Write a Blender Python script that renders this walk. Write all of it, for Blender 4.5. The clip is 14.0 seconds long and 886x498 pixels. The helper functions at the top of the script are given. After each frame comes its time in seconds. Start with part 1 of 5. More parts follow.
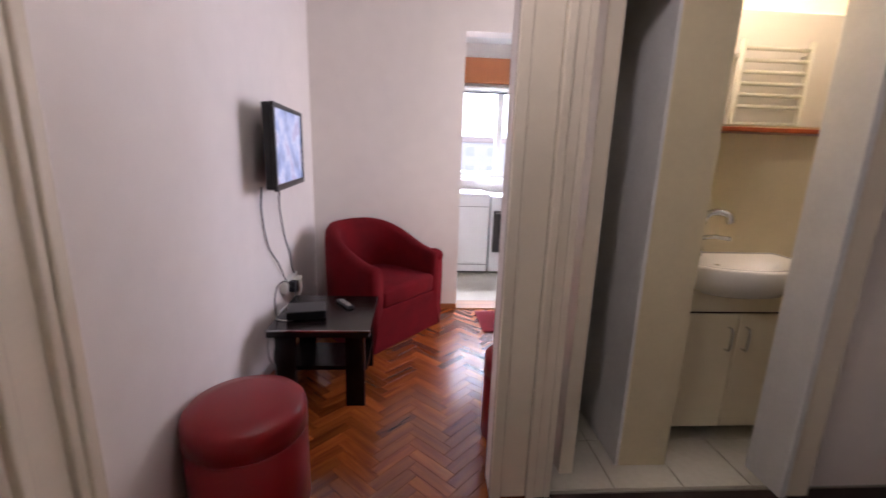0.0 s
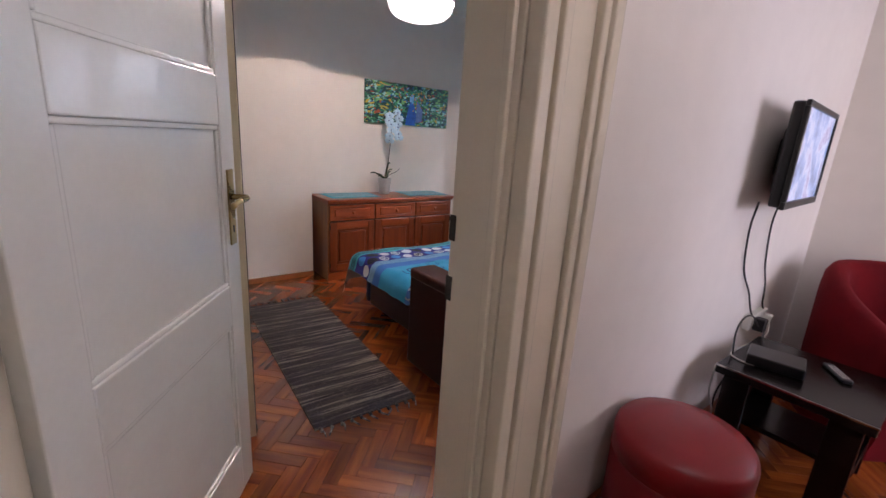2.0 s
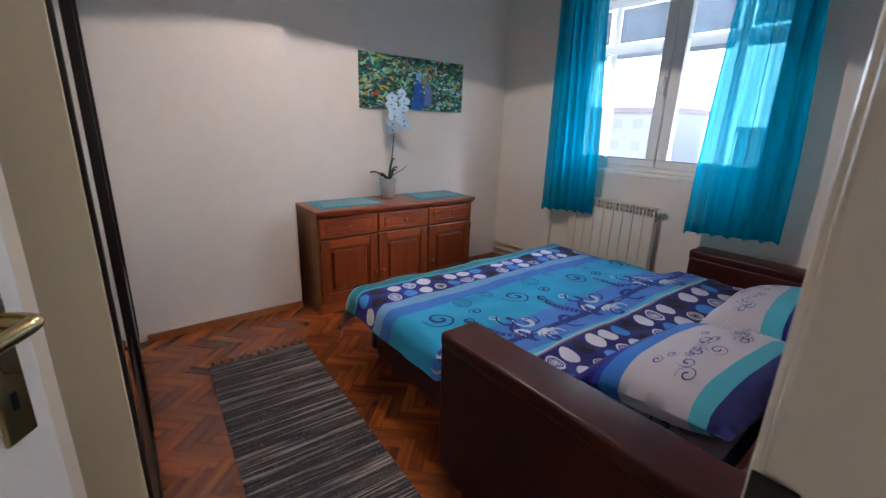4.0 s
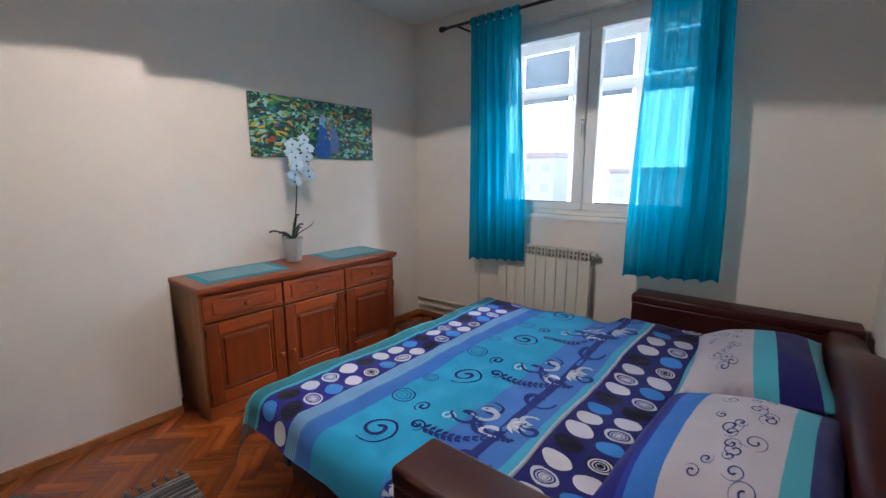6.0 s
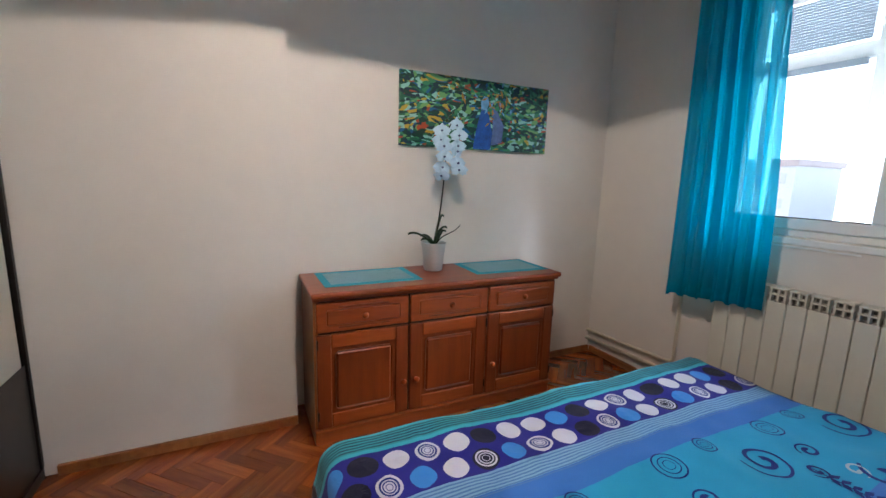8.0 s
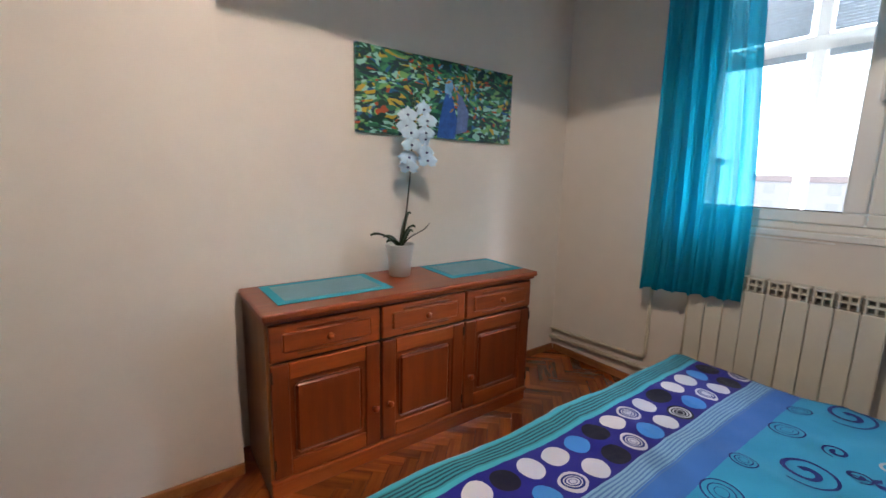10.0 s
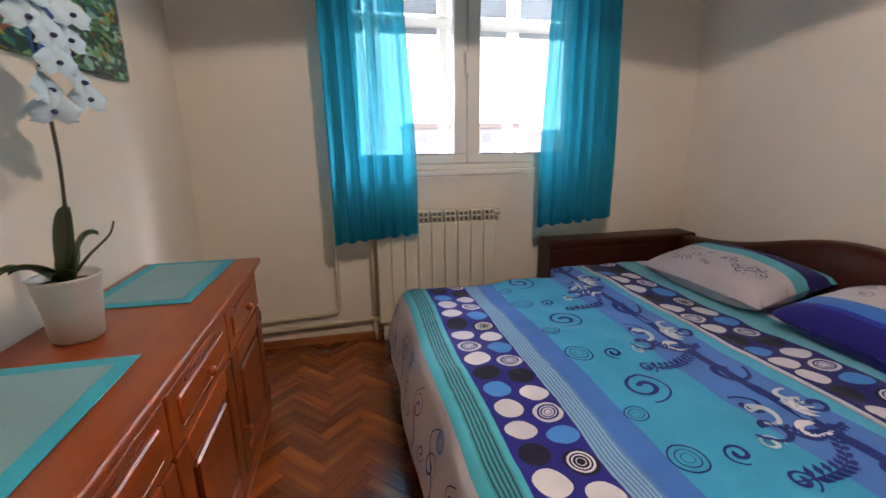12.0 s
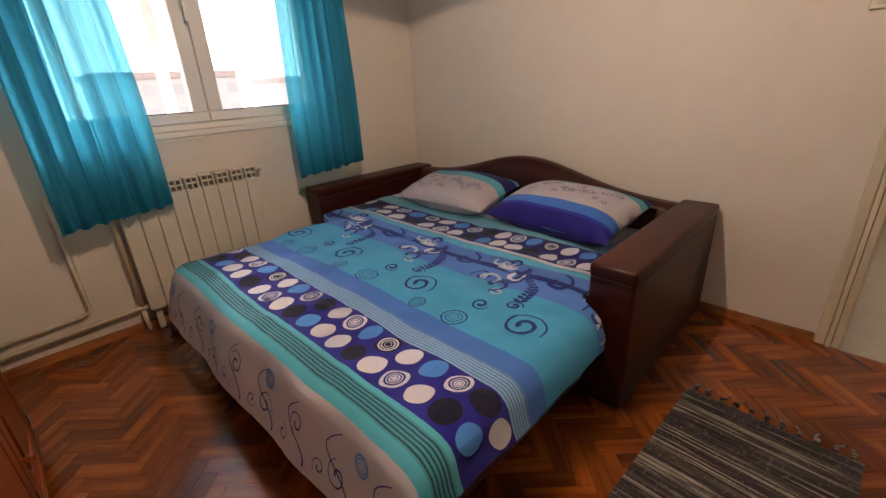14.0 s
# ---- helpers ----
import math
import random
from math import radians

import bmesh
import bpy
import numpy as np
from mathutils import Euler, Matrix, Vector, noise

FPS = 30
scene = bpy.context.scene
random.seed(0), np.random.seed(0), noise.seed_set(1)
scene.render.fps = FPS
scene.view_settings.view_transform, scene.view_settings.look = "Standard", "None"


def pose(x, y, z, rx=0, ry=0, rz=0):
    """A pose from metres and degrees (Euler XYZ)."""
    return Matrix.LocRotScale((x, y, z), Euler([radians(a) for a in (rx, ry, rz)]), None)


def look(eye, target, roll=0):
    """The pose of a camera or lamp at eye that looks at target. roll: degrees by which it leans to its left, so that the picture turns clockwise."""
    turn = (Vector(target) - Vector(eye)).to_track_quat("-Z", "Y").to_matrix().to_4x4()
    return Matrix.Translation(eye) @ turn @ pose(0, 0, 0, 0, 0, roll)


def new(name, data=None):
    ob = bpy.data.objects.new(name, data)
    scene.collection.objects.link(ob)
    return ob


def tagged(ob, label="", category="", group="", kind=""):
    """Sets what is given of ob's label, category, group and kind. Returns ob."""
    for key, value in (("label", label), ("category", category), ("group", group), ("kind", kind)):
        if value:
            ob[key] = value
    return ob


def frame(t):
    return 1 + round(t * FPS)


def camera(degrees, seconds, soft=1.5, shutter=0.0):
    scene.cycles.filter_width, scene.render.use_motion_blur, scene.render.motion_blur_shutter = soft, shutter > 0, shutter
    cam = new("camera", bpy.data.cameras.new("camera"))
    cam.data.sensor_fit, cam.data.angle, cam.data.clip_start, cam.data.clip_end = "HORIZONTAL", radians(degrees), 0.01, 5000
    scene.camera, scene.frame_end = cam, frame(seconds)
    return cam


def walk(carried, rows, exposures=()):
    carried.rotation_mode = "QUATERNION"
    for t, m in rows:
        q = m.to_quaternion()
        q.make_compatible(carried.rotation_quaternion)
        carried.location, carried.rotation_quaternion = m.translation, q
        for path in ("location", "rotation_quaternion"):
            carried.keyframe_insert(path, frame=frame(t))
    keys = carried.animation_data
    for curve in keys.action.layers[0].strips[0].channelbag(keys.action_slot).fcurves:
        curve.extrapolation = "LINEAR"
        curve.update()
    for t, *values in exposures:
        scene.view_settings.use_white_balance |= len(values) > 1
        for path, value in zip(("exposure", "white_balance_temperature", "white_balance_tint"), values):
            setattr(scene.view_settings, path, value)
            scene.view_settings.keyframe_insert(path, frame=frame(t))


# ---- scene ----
cam = camera(92.8, 14.0, shutter=0.2)
PATH = [
    (0, (0.166, -0.207, 1.341), (0.297, 1.738, 0.893), 1.8),
    (0.5, (0.213, -0.215, 1.327), (-0.459, 1.608, 0.853), 1.4),
    (1, (0.194, -0.244, 1.337), (-1.038, 1.253, 0.846), 3.7),
    (1.5, (0.152, -0.247, 1.343), (-1.308, 1.032, 0.859), 3.9),
    (2, (0.001, -0.197, 1.317), (-1.528, 0.991, 0.814), 3.7),
    (2.5, (-0.241, -0.084, 1.331), (-1.784, 1.107, 0.882), 2.0),
    (3, (-0.479, 0.056, 1.316), (-2.117, 1.114, 0.873), -0.4),
    (3.5, (-0.680, 0.162, 1.323), (-2.266, 1.248, 0.777), 0.4),
    (6, (-1.214, 0.425, 1.32), (-2.47, 1.941, 0.97), -0.0),
    (6.5, (-1.395, 0.639, 1.319), (-2.823, 1.979, 0.917), -0.5),
    (7, (-1.571, 0.79, 1.306), (-3.15, 1.957, 0.927), 0.9),
    (9.5, (-1.693, 1.013, 1.231), (-3.571, 1.614, 0.898), -0.3),
    (10, (-1.984, 0.894, 1.239), (-3.576, 2.054, 0.894), 1.4),
    (10.5, (-2.341, 0.897, 1.225), (-3.71, 2.288, 0.788), -1.4),
    (11, (-2.645, 0.836, 1.215), (-3.449, 2.62, 0.8), -0.8),
    (11.5, (-2.897, 0.762, 1.2), (-2.974, 2.704, 0.727), -0.3),
    (12, (-3.08, 0.809, 1.201), (-2.668, 2.702, 0.703), -0.6),
    (12.5, (-3.182, 0.833, 1.22), (-2.255, 2.547, 0.772), -1.8),
    (13, (-3.256, 0.779, 1.312), (-1.922, 2.219, 0.925), -3.4),
    (13.5, (-3.275, 0.677, 1.242), (-1.908, 1.979, 0.583), -1.8),
    (14, (-3.249, 0.631, 1.227), (-1.941, 1.947, 0.482), -2.8),
]
walk(cam, [(t, look(eye, target, roll)) for t, eye, target, roll in PATH],
     [(0, 0.14, 6000, 24), (2.5, 0.15, 6000, 23), (3.5, 0.10, 5650, 18), (6, 0.21, 5680, 13), (7, 0.18, 5750, 12), (10, 0.15, 6300, 14), (12, 0.17, 6950, 18), (13.5, 0.03, 7700, 21), (14, 0.08, 8100, 24)])

# ---- light ----
world = bpy.data.worlds.new("sky")
scene.world = world
world.use_nodes = True
wn = world.node_tree
sky = wn.nodes.new("ShaderNodeTexSky")
sky.sky_type = "NISHITA"
sky.sun_disc = False
sky.sun_elevation, sky.sun_rotation = radians(35), radians(200)
wn.links.new(sky.outputs[0], wn.nodes["Background"].inputs[0])
wn.nodes["Background"].inputs[1].default_value = 0.15
SUN = bpy.data.lights.new("sun", "SUN")
SUN.energy, SUN.angle, SUN.color = 0.9, radians(12), (1.0, 0.96, 0.9)
new("sun", SUN).matrix_world = look((0, -20, 16), (0, 0, 0))


def area_lamp(name, at, to, w, h, watts, color):
    d = bpy.data.lights.new(name, "AREA")
    d.shape, d.size, d.size_y, d.energy, d.color = "RECTANGLE", w, h, watts, color
    ob = new(name, d)
    ob.matrix_world = look(at, to)
    return ob


def point_lamp(name, at, watts, color, radius):
    d = bpy.data.lights.new(name, "POINT")
    d.energy, d.color, d.shadow_soft_size = watts, color, radius
    ob = new(name, d)
    ob.location = at
    return ob


area_lamp("sky_over_balcony", (-2.37, 6.3, 4.5), (-2.37, 3.3, 1.4), 4.0, 1.4, 520, (0.80, 0.90, 1.0))
area_lamp("sky_over_kitchen", (1.15, 6.4, 3.6), (1.0, 4.6, 1.2), 2.4, 1.4, 1500, (0.88, 0.93, 1.0))
area_lamp("living_window_daylight", (2.42, 2.75, 1.55), (-0.2, 2.2, 0.4), 1.0, 1.2, 38, (0.97, 0.94, 1.0))
point_lamp("bedroom_bulb", (-2.45, 1.41, 2.174), 46, (1.0, 0.83, 0.66), 0.005)
point_lamp("bathroom_bulb", (1.75, 1.45, 2.25), 16, (1.0, 0.86, 0.68), 0.06)
# The hall light is an unseen added fill with no fitting, placed behind the jamb face.
point_lamp("hall_fill", (0.30, 0.56, 2.36), 16, (1.0, 0.90, 0.82), 0.05)

# ---- materials ----


def lin(h):
    c = [int(h[i:i + 2], 16) / 255 for i in (0, 2, 4)]
    return tuple((v / 12.92 if v <= 0.04045 else ((v + 0.055) / 1.055) ** 2.4) for v in c) + (1.0,)


def scale_rgb(c, k):
    return tuple(min(1.0, v * k) for v in c[:3]) + (1.0,)


class Nodes:
    """Short hand for one material's nodes."""

    def __init__(self, name):
        self.mat = bpy.data.materials.new(name)
        self.mat.use_nodes = True
        self.t = self.mat.node_tree
        self.bsdf = self.t.nodes["Principled BSDF"]

    def add(self, kind, **inputs):
        n = self.t.nodes.new(kind)
        for k, v in inputs.items():
            self.put(n, k.replace("_", " "), v)
        return n

    def put(self, n, key, v):
        s = n.inputs[int(key)] if key.isdigit() else n.inputs[key]
        if isinstance(v, bpy.types.NodeSocket):
            self.t.links.new(v, s)
        else:
            s.default_value = v

    def math(self, op, a, b=0.0, c=0.0):
        n = self.t.nodes.new("ShaderNodeMath")
        n.operation = op
        for i, v in enumerate((a, b, c)):
            self.put(n, str(i), v)
        return n.outputs[0]

    def mix(self, f, a, b):
        n = self.t.nodes.new("ShaderNodeMix")
        n.data_type = "RGBA"
        for i, v in ((0, f), (6, a), (7, b)):
            self.put(n, str(i), v)
        return n.outputs[2]

    def ramp(self, f, stops, constant=False):
        n = self.t.nodes.new("ShaderNodeValToRGB")
        n.color_ramp.interpolation = "CONSTANT" if constant else "LINEAR"
        e = n.color_ramp.elements
        for i, (p, c) in enumerate(stops):
            el = e[i] if i < 2 else e.new(p)
            el.position, el.color = p, c
        self.put(n, "0", f)
        return n.outputs[0]

    def noise(self, vec, scale, detail=3.0, rough=0.5):
        n = self.t.nodes.new("ShaderNodeTexNoise")
        self.put(n, "Vector", vec)
        n.inputs["Scale"].default_value, n.inputs["Detail"].default_value, n.inputs["Roughness"].default_value = scale, detail, rough
        return n.outputs[0]

    def coords(self, scale=(1, 1, 1), which="Object"):
        c = self.t.nodes.new("ShaderNodeTexCoord")
        m = self.t.nodes.new("ShaderNodeMapping")
        m.inputs["Scale"].default_value = scale
        self.t.links.new(c.outputs[which], m.inputs[0])
        return m.outputs[0]

    def bump(self, height, strength, distance=0.01):
        n = self.t.nodes.new("ShaderNodeBump")
        n.inputs["Strength"].default_value, n.inputs["Distance"].default_value = strength, distance
        self.put(n, "Height", height)
        self.t.links.new(n.outputs[0], self.bsdf.inputs["Normal"])

    def set(self, **kw):
        for k, v in kw.items():
            self.put(self.bsdf, k.replace("_", " "), v)
        return self


def worn(name, hexa, rough=0.5, metal=0.0, var=0.08, scale=6.0, grain=60.0, bump=0.1, coat=0.0, spec=0.5):
    """A painted or plain surface: one colour with large and fine unevenness."""
    n = Nodes(name)
    c = lin(hexa)
    v = n.coords()
    big, fine = n.noise(v, scale), n.noise(v, grain, 4)
    mixed = n.math("ADD", n.math("MULTIPLY", big, 0.65), n.math("MULTIPLY", fine, 0.35))
    n.set(Base_Color=n.ramp(mixed, [(0.3, scale_rgb(c, 1 - var)), (0.7, scale_rgb(c, 1 + var))]), Metallic=metal, Coat_Weight=coat, Specular_IOR_Level=spec)
    n.set(Roughness=n.math("ADD", rough - 0.06, n.math("MULTIPLY", big, 0.12)))
    if bump:
        n.bump(fine, bump, 0.002)
    return n.mat


def wood(name, dark, light, axis=0, rough=0.35, rand=0.0, coat=0.0, freq=14.0):
    n = Nodes(name)
    s = [freq, freq, freq]
    s[axis] = freq * 0.09
    v = n.coords(tuple(s))
    rnd = n.add("ShaderNodeObjectInfo").outputs["Random"] if rand else None
    if rand:
        shift = n.t.nodes.new("ShaderNodeVectorMath")
        shift.operation = "ADD"
        n.t.links.new(v, shift.inputs[0])
        n.t.links.new(n.math("MULTIPLY", rnd, 40.0), shift.inputs[1])
        v = shift.outputs[0]
    g = n.noise(v, 1.6, 5, 0.6)
    fine = n.noise(v, 9.0, 3)
    f = n.math("ADD", n.math("MULTIPLY", g, 0.75), n.math("MULTIPLY", fine, 0.25))
    col = n.ramp(f, [(0.32, lin(dark)), (0.68, lin(light))])
    if rand:
        hsv = n.add("ShaderNodeHueSaturation", Color=col, Value=n.math("ADD", 1 - rand, n.math("MULTIPLY", rnd, 2 * rand)))
        col = hsv.outputs[0]
    n.set(Base_Color=col, Coat_Weight=coat, Coat_Roughness=0.15)
    n.set(Roughness=n.math("ADD", rough - 0.08, n.math("MULTIPLY", fine, 0.16)))
    n.bump(f, 0.05, 0.002)
    return n.mat


def wall_paint(name, hexa):
    """Rolled emulsion: faint blotches and an orange-peel relief."""
    n = Nodes(name)
    c = lin(hexa)
    v = n.coords()
    big, mid, fine = n.noise(v, 1.1, 4), n.noise(v, 9, 3), n.noise(v, 170, 2)
    f = n.math("ADD", n.math("MULTIPLY", big, 0.6), n.math("MULTIPLY", mid, 0.4))
    n.set(Base_Color=n.ramp(f, [(0.3, scale_rgb(c, 0.95)), (0.7, scale_rgb(c, 1.03))]), Roughness=0.75, Specular_IOR_Level=0.3)
    n.bump(n.math("ADD", n.math("MULTIPLY", fine, 0.5), mid), 0.12, 0.003)
    return n.mat


WALL = wall_paint("wall paint", "E6DED4")
CEIL = wall_paint("ceiling paint", "DCDCD8")
LIVWALL = wall_paint("living room paint", "E6DFD9")
CREAM = worn("cream gloss paint", "DDD3C0", 0.22, var=0.04, grain=90, bump=0.06, coat=0.3)
LEAF = worn("white gloss door paint", "EAEAE6", 0.24, var=0.04, grain=60, bump=0.1, coat=0.3)
PVC = worn("white pvc", "F0F0EC", 0.3, var=0.02, bump=0.02)
RADI = worn("radiator enamel", "DAD5C6", 0.3, var=0.04, bump=0.05)
PIPE = worn("pipe paint", "D6CDB8", 0.4, var=0.08, bump=0.1)
BRASS = worn("worn nickel and brass", "A89568", 0.28, metal=1.0, var=0.2, grain=40, bump=0.1)
STEEL = worn("chrome", "C9CBCB", 0.12, metal=1.0, var=0.05, bump=0.0)
BLACK = worn("black plastic", "0E0E10", 0.35, var=0.2, bump=0.05)
DARKWOOD = worn("black brown veneer", "0E0807", 0.24, var=0.25, grain=30, bump=0.06, spec=0.3)
DARKIRON = worn("dark rod metal", "1C1512", 0.35, metal=0.4, var=0.2)
WARDARK = worn("wenge board", "1B1410", 0.38, var=0.25, grain=50, bump=0.06)
# One pine in three tones: upright fronts have shade mixed in, sides are paler.
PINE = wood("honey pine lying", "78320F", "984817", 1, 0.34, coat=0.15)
PINEV = wood("honey pine upright shaded", "5C2309", "78340E", 2, 0.34, coat=0.15)
PINESIDE = wood("honey pine side paler", "744420", "9C6434", 2, 0.4, coat=0.2)
OAK = wood("oak parquet block", "64290F", "96501F", 0, 0.22, 0.40, coat=0.5)
BASE = wood("baseboard wood", "7E4A26", "A66B3B", 0, 0.35)
RAILWOOD = wood("threshold wood", "6A4324", "93663C", 0, 0.35)
REDVINYL = worn("red leatherette", "7E0A14", 0.38, var=0.10, scale=5, grain=220, bump=0.18)
TERRA = worn("terracotta paint", "B06A3C", 0.6, var=0.08)
CERAMIC = worn("white ceramic", "EEEAE0", 0.1, var=0.02, bump=0.0, coat=0.4)
LACQ = worn("cream lacquered board", "DDD2B2", 0.25, var=0.03, bump=0.03)
WHITEGOODS = worn("white enamel", "E4E6E8", 0.25, var=0.02, bump=0.02)
# One bathroom grey, darkened for the lit recess and paled for the shaded shaft side.
RECESS_TONED = worn("recess grey darkened against light", "8E8C88", 0.5, var=0.08)
BATHGREY = worn("blue grey paled against shade", "D6D5D2", 0.5, var=0.08)
BATHCREAM = worn("cream tile wall", "D9CDAA", 0.2, var=0.05, coat=0.3)
TILE = worn("pale floor tile", "B9B4A6", 0.18, var=0.10, scale=4, grain=30, bump=0.05, coat=0.3)
GROUT = worn("grout", "8A857A", 0.8)
SCREED = worn("dark joint", "241308", 0.8)
LEATHER = worn("oxblood leatherette", "38110C", 0.40, var=0.22, scale=8, grain=240, bump=0.2, spec=0.3)
PLASTICW = worn("white socket plastic", "E0DED6", 0.35, var=0.03, bump=0.0)
CABLE = worn("black cable", "141414", 0.45)
CABLEW = worn("grey white cable", "BDB9B2", 0.45)
SILVERPOT = worn("brushed silver pot", "C3C2BE", 0.33, metal=0.35, var=0.06, grain=120, bump=0.05)
SOIL = worn("bark mulch", "2A1B10", 0.9, var=0.4, grain=80, bump=0.8)
STEM = worn("orchid stem", "2A261A", 0.5, var=0.3, grain=60)
LEAFG = worn("orchid leaf", "213A1A", 0.35, var=0.25, scale=14)
PETAL = worn("pale orchid petal", "B8D2E4", 0.5, var=0.07, scale=30)
LIP = worn("violet orchid lip", "3B3A6E", 0.5, var=0.2)
CONCRETE = worn("pale balcony wall", "D6DADC", 0.7, var=0.06)
# Far facade, roof and window colours are near white: haze and glare painted in.
HOUSE = worn("far facade with haze", "F0F0F0", 0.8, var=0.1)
ROOF = worn("far roof tiles with haze", "E0CFCA", 0.8, var=0.2)
DARKPANE = worn("dark plastic and glass", "3A4048", 0.2)
FARPANE = worn("far window with haze", "E4E8EC", 0.2)


def velvet():
    n = Nodes("dark red velour")
    v = n.coords()
    big, fine = n.noise(v, 7, 4), n.noise(v, 300, 2)
    n.set(Base_Color=n.ramp(big, [(0.3, lin("54030A")), (0.7, lin("66040D"))]), Roughness=0.9, Sheen_Weight=0.3, Sheen_Roughness=0.4, Sheen_Tint=lin("A03038"), Specular_IOR_Level=0.2)
    n.bump(fine, 0.3, 0.003)
    return n.mat


def mirror_mat():
    n = Nodes("mirror")
    n.set(Base_Color=(0.82, 0.83, 0.78, 1), Metallic=1.0, Roughness=0.015)
    return n.mat


def glass_mat():
    n = Nodes("window glass")
    n.set(Base_Color=(0.97, 0.99, 1, 1), Roughness=0.0, IOR=1.1, Transmission_Weight=1.0, Specular_IOR_Level=0.3)
    return n.mat


def glow_mat(name, color, strength):
    n = Nodes(name)
    n.set(Base_Color=color, Emission_Color=color, Emission_Strength=strength, Roughness=0.4)
    return n.mat


def shade_glow():
    """Lit opal glass: it lets the bulb's light out and glows itself."""
    n = Nodes("lit opal glass")
    tr, em = n.add("ShaderNodeBsdfTransparent"), n.add("ShaderNodeEmission", Color=(1.0, 0.93, 0.82, 1), Strength=1.3)
    sh = n.add("ShaderNodeAddShader")
    out = n.t.nodes["Material Output"]
    n.t.links.new(tr.outputs[0], sh.inputs[0])
    n.t.links.new(em.outputs[0], sh.inputs[1])
    n.t.links.new(sh.outputs[0], out.inputs["Surface"])
    return n.mat


def voile():
    """Thin turquoise curtain cloth: part of the light passes straight through, part is scattered."""
    n = Nodes("turquoise voile")
    v = n.coords()
    weave = n.noise(n.coords((60, 60, 900)), 3.0, 2)
    col = n.mix(weave, lin("0A7C9A"), lin("129FBA"))
    dif = n.add("ShaderNodeBsdfDiffuse", Color=col)
    tl = n.add("ShaderNodeBsdfTranslucent", Color=n.mix(weave, lin("0A9CC2"), lin("1CBEDC")))
    tr = n.add("ShaderNodeBsdfTransparent", Color=lin("86DAE8"))
    m1, m2 = n.add("ShaderNodeMixShader", Fac=0.5), n.add("ShaderNodeMixShader")
    gather = n.noise(n.coords((1, 0.05, 1), "UV"), 22, 3)
    n.put(m2, "Fac", n.math("ADD", 0.04, n.math("MULTIPLY", n.math("SUBTRACT", gather, 0.25), 0.62)))
    link = n.t.links.new
    link(dif.outputs[0], m1.inputs[1]); link(tl.outputs[0], m1.inputs[2])
    link(m1.outputs[0], m2.inputs[1]); link(tr.outputs[0], m2.inputs[2])
    link(m2.outputs[0], n.t.nodes["Material Output"].inputs["Surface"])
    return n.mat


def cloth(name, hexa, var=0.06):
    n = Nodes(name)
    c = lin(hexa)
    v = n.coords()
    big, fine = n.noise(v, 5, 4), n.noise(v, 380, 2)
    n.set(Base_Color=n.ramp(big, [(0.3, scale_rgb(c, 1 - var)), (0.7, scale_rgb(c, 1 + var))]), Roughness=0.85, Specular_IOR_Level=0.2, Sheen_Weight=0.1)
    n.bump(n.math("ADD", fine, n.math("MULTIPLY", n.noise(v, 22, 4), 2.5)), 0.25, 0.003)
    return n.mat


def stripes(name, axis, x0, x1, bands, lines=()):
    """Printed cotton with bands of colour across one axis. bands: (start in metres, colour). lines: (from, to, period, colour) hair lines."""
    n = Nodes(name)
    c = n.t.nodes.new("ShaderNodeTexCoord")
    sep = n.t.nodes.new("ShaderNodeSeparateXYZ")
    n.t.links.new(c.outputs["UV"], sep.inputs[0])
    a = n.math("ADD", sep.outputs[axis], n.math("MULTIPLY", n.math("SUBTRACT", n.noise(c.outputs["Object"], 25, 2), 0.5), 0.004))
    f = n.math("DIVIDE", n.math("SUBTRACT", a, x0), x1 - x0)
    col = n.ramp(f, [((s - x0) / (x1 - x0), lin(h)) for s, h in bands], True)
    for lo, hi, period, h in lines:
        inside = n.math("MULTIPLY", n.math("GREATER_THAN", a, lo), n.math("LESS_THAN", a, hi))
        hair = n.math("GREATER_THAN", n.math("FRACT", n.math("DIVIDE", a, period)), 0.55)
        col = n.mix(n.math("MULTIPLY", inside, hair), col, lin(h))
    v = c.outputs["Object"]
    hsv = n.add("ShaderNodeHueSaturation", Color=col, Value=n.math("ADD", 0.76, n.math("MULTIPLY", n.noise(v, 6, 4), 0.2)))
    n.set(Base_Color=hsv.outputs[0], Roughness=0.8, Specular_IOR_Level=0.2, Sheen_Weight=0.1)
    n.bump(n.math("ADD", n.noise(v, 380, 2), n.math("MULTIPLY", n.noise(v, 20, 4), 2.5)), 0.22, 0.003)
    return n.mat


def rug_mat():
    n = Nodes("woven rag rug")
    c = n.t.nodes.new("ShaderNodeTexCoord")
    m = n.t.nodes.new("ShaderNodeMapping")
    m.inputs["Scale"].default_value = (27, 0.5, 1)
    n.t.links.new(c.outputs["Object"], m.inputs[0])
    row = n.noise(m.outputs[0], 1.0, 4, 0.75)
    fleck = n.noise(n.coords((60, 130, 60)), 1.0, 3)
    col = n.ramp(row, [(0.34, lin("18161A")), (0.42, lin("5A5450")), (0.47, lin("242126")), (0.53, lin("49444A")), (0.57, lin("A29A8C")), (0.61, lin("302C32")), (0.68, lin("7C746C"))])
    col = n.mix(n.math("MULTIPLY", n.math("GREATER_THAN", fleck, 0.62), 0.3), col, lin("8A8178"))
    n.set(Base_Color=col, Roughness=0.95, Specular_IOR_Level=0.1)
    n.bump(n.math("ADD", row, fleck), 0.8, 0.006)
    return n.mat


